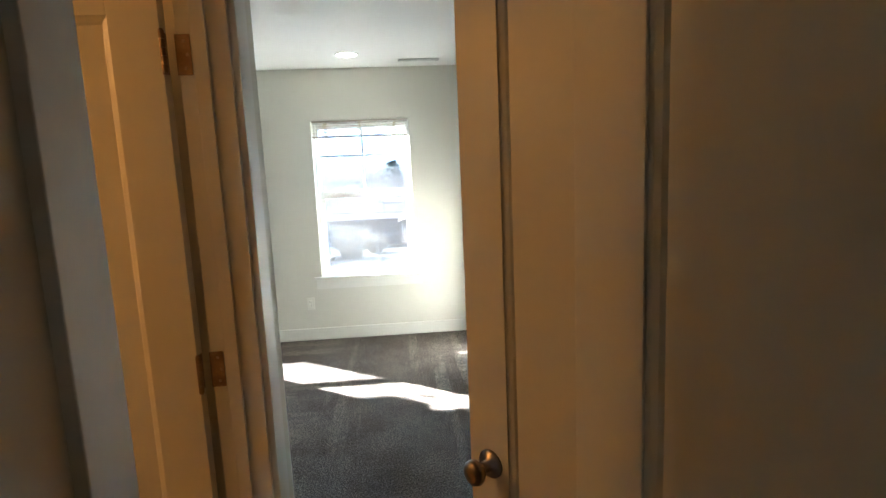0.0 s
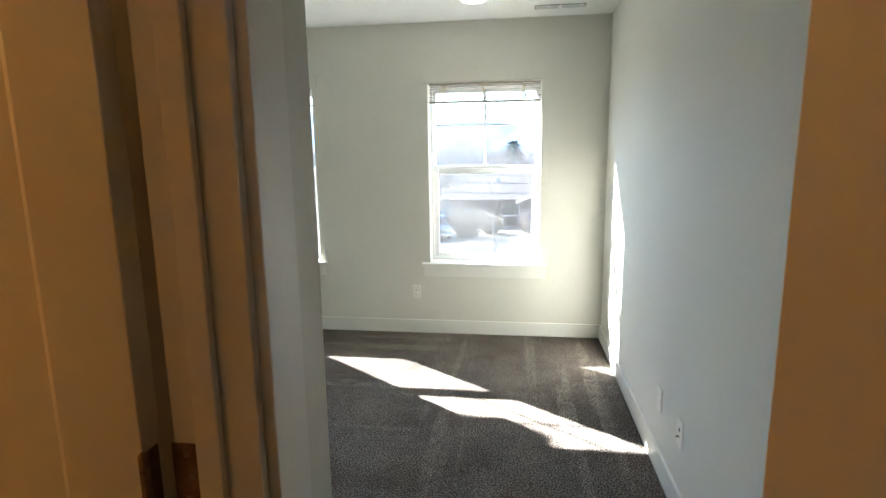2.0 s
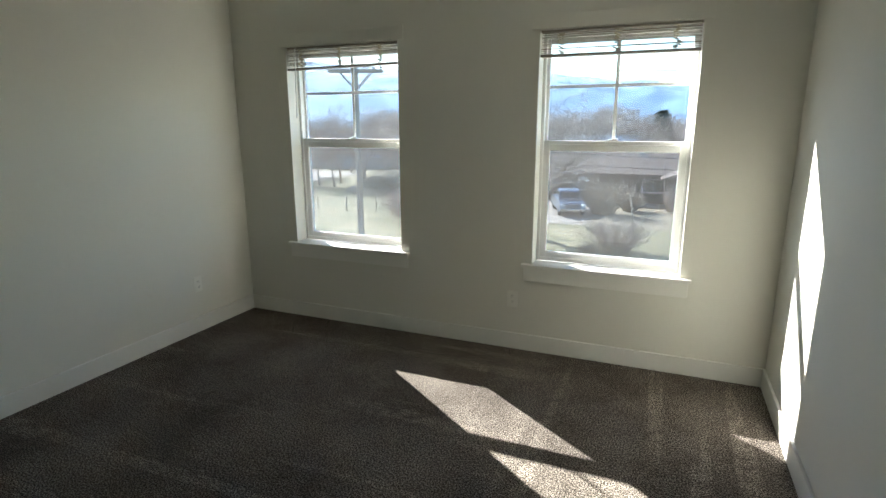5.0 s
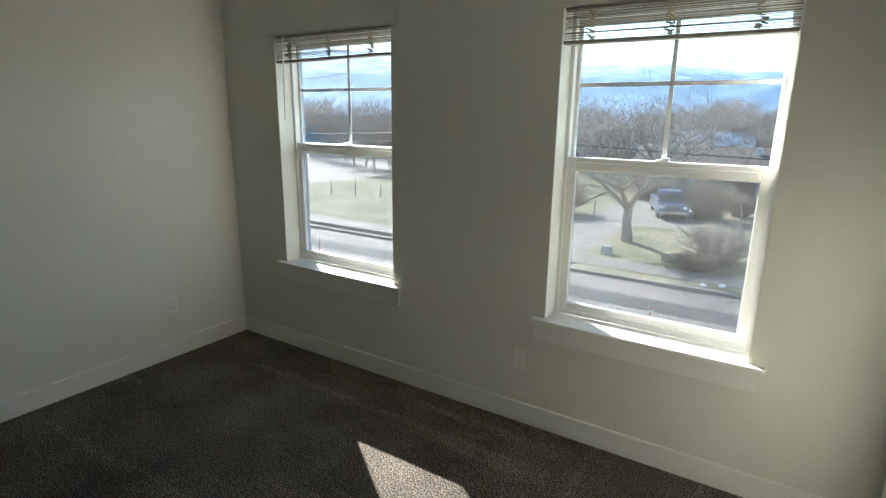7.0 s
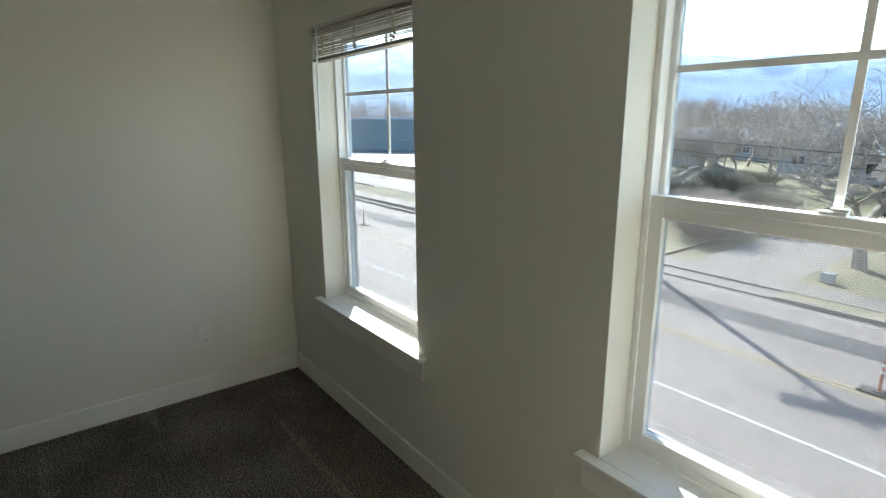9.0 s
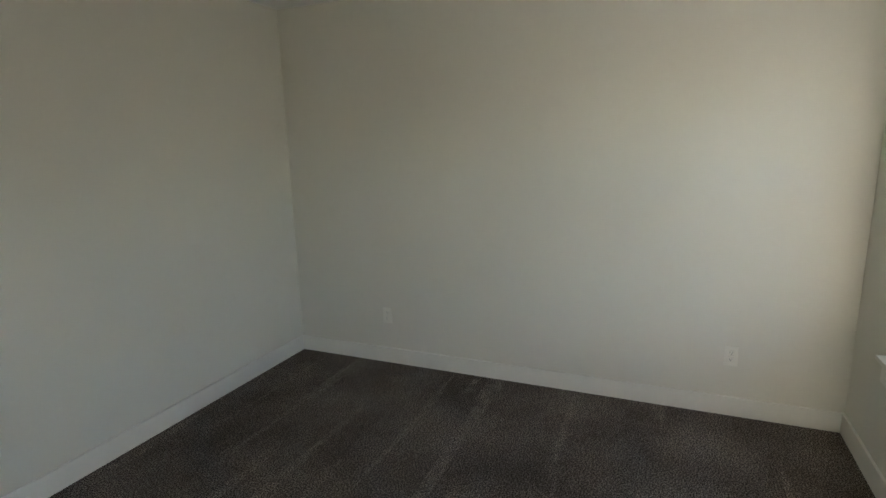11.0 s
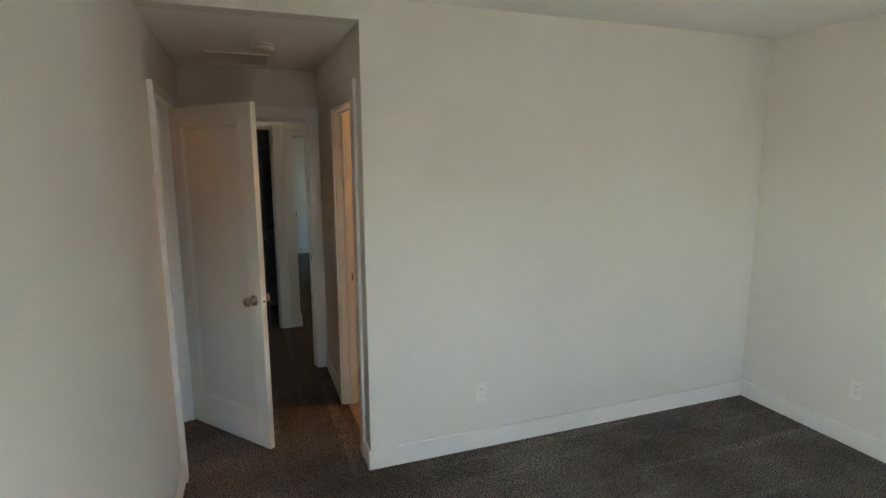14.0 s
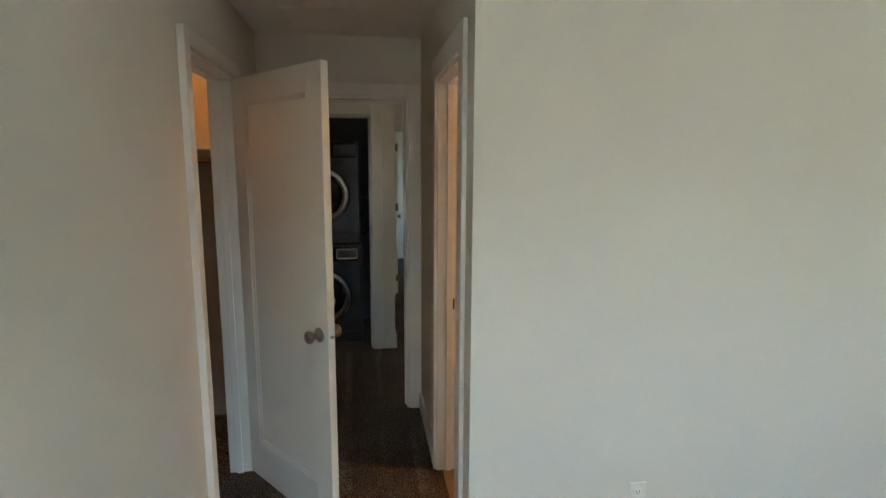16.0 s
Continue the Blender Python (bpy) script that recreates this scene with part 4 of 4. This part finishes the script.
def evergreen(place, seed, height, width, label):
    """A trunk with drooping boughs, each a fan of small needle sprays."""
    rng = random.Random(seed)
    t = thing("evergreen_tree", place, label, "tree", "evergreens")
    bm = bmesh.new()
    add_tube(bm, (0, 0, 0), (0, 0, height * 0.95), height * 0.022, 0.02, 8)
    part("trunk", bm, M["bark"], t)
    verts, faces = [], []
    for k in range(int(950)):
        u = rng.random() ** 0.8
        z = height * (0.08 + 0.9 * u)
        r = width * (1 - u) ** 0.75 * math.sqrt(rng.uniform(0.15, 1.0))
        a = rng.uniform(0, 6.28)
        c = Vector((r * math.cos(a), r * math.sin(a), z))
        out = Vector((math.cos(a), math.sin(a), rng.uniform(-0.5, 0.25)))
        side = Vector((-math.sin(a), math.cos(a), rng.uniform(-0.4, 0.4)))
        s = height * rng.uniform(0.03, 0.065)
        i = len(verts)
        verts += [c, c + out * s + side * s * 0.5, c + out * s * 1.9 + Vector((0, 0, -s * 0.3)), c + out * s - side * s * 0.5]
        faces.append((i, i + 1, i + 2, i + 3))
    me = bpy.data.meshes.new("crown")
    me.from_pydata(verts, [], faces)
    me.materials.append(M["evergreen"])
    crown = new("crown", me)
    crown.parent = t


evergreen((-1.6, 80, G), 5, 8.8, 2.6, "dark evergreen among bare trees")
evergreen((9, 88, G), 7, 9.5, 2.6, "dark evergreen among bare trees")


def shrub(place, seed, height, width, mat, label, count=420, thick=0.013):
    """A dense bush of thin arching stems that fork into fine twigs."""
    rng = random.Random(seed)
    verts, faces = [], []

    def stick(a0, b0, w):
        side = (b0 - a0).orthogonal().normalized()
        up = (b0 - a0).cross(side).normalized()
        i = len(verts)
        for c, ww in ((a0, w), (b0, w * 0.55)):
            verts.extend((c + side * ww, c - side * ww * 0.5 + up * ww * 0.87, c - side * ww * 0.5 - up * ww * 0.87))
        faces.extend(((i, i + 1, i + 4, i + 3), (i + 1, i + 2, i + 5, i + 4), (i + 2, i, i + 3, i + 5)))

    def near(k):
        return Vector((rng.uniform(-1, 1), rng.uniform(-1, 1), rng.uniform(-0.4, 1.0))) * k

    for k in range(count):
        a, r = rng.uniform(0, 6.28), width * 0.4 * math.sqrt(rng.random())
        lean = width * rng.uniform(0.05, 0.8)
        tall = height * rng.uniform(0.4, 1.0) * (1.0 - 0.45 * (lean / width) ** 2)
        p = Vector((r * math.cos(a), r * math.sin(a), -0.05))
        mid = p + Vector((math.cos(a) * lean * 0.35, math.sin(a) * lean * 0.35, tall * 0.55)) + near(width * 0.08)
        tip = p + Vector((math.cos(a) * lean, math.sin(a) * lean, tall)) + near(width * 0.06)
        stick(p, mid, thick)
        stick(mid, tip, thick * 0.75)
        for j in range(3):
            q = mid.lerp(tip, rng.uniform(0.0, 0.8))
            e = q + (tip - mid) * rng.uniform(0.2, 0.5) + near(width * 0.16)
            stick(q, e, thick * 0.5)
    me = bpy.data.meshes.new("shrub")
    me.from_pydata(verts, [], faces)
    me.materials.append(mat)
    ob = new("shrub", me)
    ob.location = place
    return tagged(ob, label, "shrub")


shrub((-2.8, 25.8, G + 0.1), 1, 2.0, 1.9, M["twig"], "dense bare brown bush on the lawn", 210, 0.020)
shrub((-4.8, 38.5, G + 0.1), 2, 3.0, 2.0, M["shrub"], "pale feathery bush before the house", 170, 0.026)
shrub((-3.0, 40.5, G + 0.1), 3, 1.8, 1.2, M["shrub"], "pale feathery bush before the house")
shrub((0.2, 41.5, G + 0.1), 4, 2.2, 1.1, M["twig"], "small bare bush before the house")
shrub((-15.5, 29.5, G), 5, 2.2, 2.4, M["twig"], "tangled bare hedge beside the driveway", 1000)
shrub((-17.5, 32.5, G), 6, 2.4, 2.6, M["twig"], "tangled bare hedge beside the driveway", 1000)
shrub((-14.5, 35.0, G), 7, 2.6, 2.4, M["shrub"], "tangled brown hedge beside the driveway", 1000)
shrub((-3.5, 23.6, G + 0.1), 8, 0.8, 1.2, M["straw"], "low dry grass tuft by the pavement", 500)
rng = random.Random(8)
for k in range(9):
    shrub((-22.5 - rng.uniform(0, 8), 43 + rng.uniform(0, 14), G + 0.3), 30 + k, rng.uniform(0.9, 2.0), rng.uniform(1.8, 3.2), M["straw"], "heap of dry straw-coloured brush in the field", 260, 0.025)
bm = bmesh.new()
bmesh.ops.create_grid(bm, x_segments=64, y_segments=64, size=1.0)
for v in bm.verts:
    r = min(1.0, v.co.length)
    hgt = (1 - r * r) * 2.1 + (0.7 * noise.noise(v.co * 3.1) + 0.55 * noise.noise(Vector((v.co.x * 11, v.co.y * 5, 2)))) * (1 - r)
    v.co = Vector((-26.5 + v.co.x * 6.5, 50 + v.co.y * 9, G - 0.05 + max(0.0, hgt)))
solid("brush_mound", bm, M["straw"], "long mound of dry brush in the field", "mound", kind="stuff", smooth=True)


# ---- houses and other buildings ----
def pane_window(house, x, y, z, w, h, face=-1):
    f = part("window", ring(x - w / 2, x + w / 2, z, z + h, *sorted((y, y + face * 0.06)), 0.08, 0.08, 0.08, 0.08), M["vinyl"], house)
    part("pane", boxes((x - w / 2 + 0.08, x + w / 2 - 0.08, *sorted((y + face * 0.01, y + face * 0.03)), z + 0.08, z + h - 0.08)), M["darkglass"], f)
    part("mullion", boxes((x - 0.03, x + 0.03, *sorted((y + face * 0.02, y + face * 0.055)), z + 0.08, z + h - 0.08)), M["vinyl"], f)


def gable_roof(w, d, eave, ridge, over, along="x"):
    """Roof slabs with thickness; the ridge runs along x or y."""
    bm = bmesh.new()
    a, b = (w, d) if along == "x" else (d, w)
    for s in (1, -1):
        low = eave - over * (ridge - eave) / (b / 2)
        quad = [(-a / 2 - over, s * (b / 2 + over), low), (a / 2 + over, s * (b / 2 + over), low), (a / 2 + over, 0, ridge), (-a / 2 - over, 0, ridge)]
        top = [bm.verts.new((q[0], q[1], q[2] + 0.16)) for q in quad]
        bot = [bm.verts.new(q) for q in quad]
        bm.faces.new(top), bm.faces.new(bot[::-1])
        for k in range(4):
            bm.faces.new((top[k], bot[k], bot[(k + 1) % 4], top[(k + 1) % 4]))
    if along == "y":
        for v in bm.verts:
            v.co = Vector((-v.co.y, v.co.x, v.co.z))
    return bm


def gable_walls(w, d, eave, ridge, along="x"):
    bm = boxes((-w / 2, w / 2, -d / 2, d / 2, 0, eave))
    for s in (1, -1):
        if along == "x":
            a = [bm.verts.new((s * w / 2, -d / 2, eave)), bm.verts.new((s * w / 2, d / 2, eave)), bm.verts.new((s * w / 2, 0, ridge))]
        else:
            a = [bm.verts.new((-w / 2, s * d / 2, eave)), bm.verts.new((w / 2, s * d / 2, eave)), bm.verts.new((0, s * d / 2, ridge))]
        bm.faces.new(a)
    return bm


house = thing("house", (-0.5, 50.0, G), "low dark brown single-storey house with a shingle roof", "house")
part("wall", gable_walls(22, 9, 2.7, 4.4), M["siding"], house)
part("roof", gable_roof(22, 9, 2.7, 4.4, 0.7), M["shingle"], house)
for x, w, h in ((-7.2, 1.5, 1.2), (-1.0, 1.8, 1.2), (8.0, 1.6, 1.2)):
    pane_window(house, x, -4.5, 1.0, w, h)
wing = part("porch_wing", gable_walls(6.5, 4.0, 2.6, 3.9, "y"), M["siding"], house)
wing.location = (3.4, -6.0, 0)
pr = part("porch_roof", gable_roof(6.5, 4.0, 2.6, 3.9, 0.6, "y"), M["shingle"], house)
pr.location = (3.4, -6.0, 0)
for x in (0.9, 2.4, 3.9, 5.4):
    bm = boxes((x - 0.06, x + 0.06, -8.16, -8.04, 0, 2.5), bevel=0.01)
    part("porch_post", bm, M["pale_siding"], house)
part("house_door", boxes((1.3, 2.2, -8.03, -7.98, 0.1, 2.15), bevel=0.01), M["trim"], house)
part("roof_vent", boxes((-2.4, -2.0, -1.6, -1.2, 3.8, 4.5), bevel=0.02), M["pale_siding"], house)
part("roof_panel", boxes((-4.4, -1.6, 0.6, 1.9, 4.22, 4.38), bevel=0.02), M["roof_white"], house)


def far_house(x, y, w, d, eave, ridge, wall, roof, label, turn=0.0, along="x"):
    h = thing("house", (x, y, G), label, "house", "far houses", turn=turn)
    part("wall", gable_walls(w, d, eave, ridge, along), M[wall], h)
    part("roof", gable_roof(w, d, eave, ridge, 0.5, along), M[roof], h)
    n = max(2, int(w // 4))
    for k in range(n):
        pane_window(h, -w / 2 + (k + 0.5) * w / n, -d / 2, 1.0, 1.4, 1.2)


far_house(-12, 70, 15, 9, 3.0, 5.2, "pale_siding", "roof_white", "pale house with a snowy white roof behind bare trees")
far_house(-24, 78, 12, 8, 3.4, 5.6, "pale_siding", "roof_white", "pale house with a white gable", 20, "y")
far_house(-34, 92, 13, 9, 3.2, 5.6, "board", "roof_grey", "beige house with a grey roof", -15)
far_house(-52, 96, 12, 8, 3.0, 4.6, "board", "roof_grey", "beige house with a grey roof", 30)
far_house(-58, 84, 14, 9, 3.4, 5.4, "pale_siding", "roof_grey", "pale house with a grey roof", 12, "y")
far_house(9, 74, 16, 9, 3.0, 4.8, "board", "shingle", "tan house with a brown roof", 0)
far_house(-4, 92, 16, 10, 3.2, 5.5, "pale_siding", "roof_grey", "pale house with a grey roof", -8)
far_house(-110, 62, 15, 9, 3.2, 5.4, "pale_siding", "roof_white", "pale house with a white roof across the lot", 60)
far_house(-125, 45, 14, 9, 3.2, 5.2, "board", "roof_grey", "beige house with a grey roof across the lot", 70)

shed = thing("warehouse", (-92, 76, G), "long grey metal warehouse with a flat roof", "building", turn=38)
part("wall", boxes((-26, 26, -8, 8, 0, 6.4)), M["grey_metal"], shed)
part("roof", boxes((-26.3, 26.3, -8.3, 8.3, 6.4, 6.8), bevel=0.05), M["roof_white"], shed)
bm = bmesh.new()
for k in range(52):
    add_box(bm, -26 + k, -25.9 + k, -8.06, -8.0, 0.2, 6.3)
part("ribs", bm, M["grey_metal"], shed)

fence = thing("board_fence", (-52, 66, G), "pale board fence at the far edge of the field", "fence", turn=20)
part("rail", boxes((-16, 16, -0.02, 0.05, 1.4, 1.5), (-16, 16, -0.02, 0.05, 0.3, 0.4)), M["board"], fence)
for k in range(80):
    part("board", boxes((-16 + k * 0.4, -15.63 + k * 0.4, -0.045, -0.02, 0.05, 1.8)), M["board"], fence)
wf = thing("wire_fence", (-24, 33, G), "low field fence of grey posts and wire", "fence", turn=8)
for k in range(13):
    bm = bmesh.new()
    add_tube(bm, (-15 + k * 2.5, 0, -0.1), (-15 + k * 2.5, 0, 1.15), 0.05, 0.045, 8)
    part("post", bm, M["wire_fence"], wf)
for z in (0.4, 0.7, 1.0):
    bm = bmesh.new()
    add_tube(bm, (-15, 0, z), (15, 0, z), 0.006, 0.006, 5)
    part("wire", bm, M["cable"], wf)


# ---- power poles and wires ----
def power_pole(place, turn, height, label):
    p0 = thing("power_pole", place, label, "power pole", "power poles", turn=turn)
    bm = bmesh.new()
    add_tube(bm, (0, 0, -0.2), (0, 0, height + 0.35), 0.19, 0.12, 14)
    part("pole", bm, M["pole"], p0)
    for y in (-0.17, 0.17):
        part("crossarm", boxes((-1.45, 1.45, y - 0.06, y + 0.06, height - 0.08, height + 0.08), bevel=0.01), M["pole"], p0)
        for s in (1, -1):
            bm = bmesh.new()
            add_tube(bm, (s * 0.85, y * 1.3, height - 0.06), (0, y * 1.1, height - 1.0), 0.03, 0.03, 6)
            part("brace", bm, M["pole"], p0)
    for x in (-1.35, -0.95, -0.5, 0.5, 0.95, 1.35):
        for y in (-0.17, 0.17):
            bm = bmesh.new()
            add_lathe(bm, [(0.02, 0.0), (0.02, 0.06), (0.06, 0.07), (0.05, 0.10), (0.065, 0.115), (0.04, 0.16), (0.01, 0.18)], Matrix.Translation((x, y, height + 0.08)), 10)
            part("insulator", bm, M["porcelain"], p0)
    return p0


PH = 9.5
poles = [((-16.3, 22.4), 20), ((-77, 34), 12), ((30, 22.0), 0), ((78, 22.0), 0)]
for (x, y), turn in poles:
    power_pole((x, y, G), turn, PH, "tall timber power pole with double crossarms")


def wire(a, b, sag, r, label):
    bm = bmesh.new()
    a, b = Vector(a), Vector(b)
    pts = [a.lerp(b, k / 24) - Vector((0, 0, sag * 4 * (k / 24) * (1 - k / 24))) for k in range(25)]
    for p0, p1 in zip(pts, pts[1:]):
        add_tube(bm, p0, p1, r, r, 5, caps=False)
    solid("overhead_wire", bm, M["cable"], label, "wire", group="overhead wires")


order = [poles[1][0], poles[0][0], poles[2][0], poles[3][0]]
for (xa, ya), (xb, yb) in zip(order, order[1:]):
    for off in (-1.35, -0.5, 0.95):
        wire((xa, ya + off * 0.3, G + PH + 0.22), (xb, yb + off * 0.3, G + PH + 0.22), 0.9, 0.009, "thin dark power line between poles")
    for k, z in enumerate((6.0, 5.5)):
        wire((xa, ya - 0.2, G + z), (xb, yb - 0.2, G + z), 0.8, 0.022, "dark telephone cable between poles")

# ---- street things ----
def channelizer(place, label):
    c = thing("traffic_post", place, label, "traffic post", "lane marker posts")
    bm = bmesh.new()
    add_box(bm, -0.42, 0.42, -0.2, 0.2, 0.0, 0.06, bevel=0.025)
    add_box(bm, -0.13, 0.13, -0.13, 0.13, 0.05, 0.11, bevel=0.02)
    part("base", bm, M["rubber"], c, "black rubber base")
    bm = bmesh.new()
    add_lathe(bm, [(0.06, 0.06), (0.045, 0.11), (0.034, 0.82), (0.028, 0.86), (0.036, 0.90), (0.015, 0.95)], sides=14)
    post = part("post", bm, M["orange"], c, "faded orange post", smooth=False)
    for z in (0.55, 0.75):
        bm = bmesh.new()
        add_lathe(bm, [(0.0425 - 0.012 * (z - 0.4), z), (0.0418 - 0.012 * (z - 0.4), z + 0.07)], sides=14)
        part("band", bm, M["reflective"], post)
    return c


first = channelizer((-3.58, 14.85, G + 0.012), "faded orange lane marker post on a black base")
for x, y in ((-19.0, 15.5), (-23.6, 15.2), (-31.0, 15.6), (-12.5, 14.9)):
    copy_thing(first, pose(x, y, G + 0.012, 0, 0, x * 17))

box = thing("utility_box", (-7.7, 24.3, G + 0.1), "small grey metal utility box on the lawn", "utility box")
part("cabinet", boxes((-0.24, 0.24, -0.18, 0.18, 0.0, 0.36), bevel=0.02), M["board"], box)
part("lid", boxes((-0.26, 0.26, -0.20, 0.20, 0.36, 0.41), bevel=0.015), M["roof_grey"], box)
for x, y in ((-2.75, 20.9), (-2.1, 21.2)):
    b0 = thing("litter_bag", (x, y, G + 0.13), "small white bag lying by the pavement", "bag")
    bm = bmesh.new()
    bmesh.ops.create_icosphere(bm, subdivisions=2, radius=0.11)
    for v in bm.verts:
        v.co = Vector((v.co.x * 1.3, v.co.y, max(0.0, v.co.z * 0.7 + 0.1))) + Vector((0, 0, 0.05 * noise.noise(v.co * 9)))
    part("bag", bm, M["reflective"], b0, smooth=True)


def car(place, turn):
    c = thing("pickup_truck", place, "parked silver-blue pickup truck on the driveway", "truck", turn=turn)
    side = [(-2.55, 0.45), (-2.6, 0.95), (-2.5, 1.12), (-0.75, 1.14), (-0.6, 1.16), (0.55, 1.18), (0.8, 1.14), (2.3, 1.04), (2.55, 0.9), (2.6, 0.5), (2.4, 0.36), (-2.4, 0.36)]
    cab = [(-0.75, 1.13), (-0.55, 1.75), (-0.3, 1.82), (0.55, 1.80), (0.8, 1.72), (1.3, 1.13)]

    def extrude(profile, half, inset, bev):
        bm = bmesh.new()
        rings = [[bm.verts.new((x, s * (half - inset * max(0.0, z - 1.15)), z)) for x, z in profile] for s in (1, -1)]
        bm.faces.new(rings[0]), bm.faces.new(rings[1][::-1])
        n = len(profile)
        for k in range(n):
            bm.faces.new((rings[0][k], rings[1][k], rings[1][(k + 1) % n], rings[0][(k + 1) % n]))
        bmesh.ops.bevel(bm, geom=list(bm.edges), offset=bev, segments=2, profile=0.6, affect="EDGES")
        return bm

    body = part("body", extrude(side, 0.95, 0.0, 0.05), M["car_paint"], c, smooth=False)
    cabin = part("cabin", extrude(cab, 0.88, 0.25, 0.04), M["car_paint"], c)
    part("windscreen", boxes((0.98, 1.02, -0.68, 0.68, 1.2, 1.68)), M["darkglass"], cabin)
    for o in cabin.children:
        o.data.transform(Matrix.Translation((1.06, 0, 1.42)) @ Matrix.Rotation(radians(-38), 4, "Y") @ Matrix.Translation((-0.99, 0, -1.42)))
    for s in (1, -1):
        part("side_glass", boxes((-0.5, 0.85, s * 0.79 - 0.03, s * 0.79 + 0.03, 1.24, 1.66), bevel=0.02), M["darkglass"], cabin)
        part("headlight", boxes((2.5, 2.62, s * 0.72 - 0.14, s * 0.72 + 0.14, 0.78, 0.95), bevel=0.02), M["reflective"], body)
    part("grille", boxes((2.55, 2.63, -0.52, 0.52, 0.7, 0.95), bevel=0.02), M["slot"], body)
    part("bumper", boxes((2.5, 2.7, -0.92, 0.92, 0.42, 0.62), bevel=0.03), M["chrome"], body)
    for x in (-1.6, 1.65):
        for s in (1, -1):
            m = Matrix.Translation((x, s * 0.84, 0.37)) @ Matrix.Rotation(radians(90), 4, "X")
            bm = bmesh.new()
            add_lathe(bm, [(0.22, -0.12), (0.34, -0.12), (0.37, -0.08), (0.37, 0.08), (0.34, 0.12), (0.22, 0.12)], m, 24)
            w = part("wheel", bm, M["rubber"], c)
            bm = bmesh.new()
            add_lathe(bm, [(0.22, -0.115), (0.18, -0.09), (0.05, -0.10), (0.05, 0.10), (0.18, 0.09), (0.22, 0.115)], m, 20)
            part("rim", bm, M["chrome"], w)


car((-7.5, 38.7, G + 0.06), -72)

skip = thing("refuse_bin", (-39.0, 31.6, G + 0.06), "blue refuse bin with a domed lid behind a white rail", "bin", turn=40)
part("body", boxes((-0.75, 0.75, -0.55, 0.55, 0.12, 1.45), bevel=0.05), M["bin_blue"], skip)
bm = bmesh.new()
add_tube(bm, (-0.78, 0, 1.42), (0.78, 0, 1.42), 0.56, 0.56, 20)
part("lid", bm, M["rubber"], skip)
for x in (-0.6, 0.6):
    for y in (-0.4, 0.4):
        bm = bmesh.new()
        add_tube(bm, (x, y - 0.03, 0.07), (x, y + 0.03, 0.07), 0.07, 0.07, 12)
        part("wheel", bm, M["rubber"], skip)
rail = thing("guard_rail", (-38.4, 30.2, G + 0.05), "white tube guard rail in front of the bin", "rail", turn=40)
for x in (-1.1, 1.1):
    bm = bmesh.new()
    add_tube(bm, (x, 0, 0), (x, 0, 1.75), 0.06, 0.06, 10)
    part("post", bm, M["reflective"], rail)
for z in (0.5, 1.72):
    bm = bmesh.new()
    add_tube(bm, (-1.1, 0, z), (1.1, 0, z), 0.05, 0.05, 10)
    part("bar", bm, M["reflective"], rail)
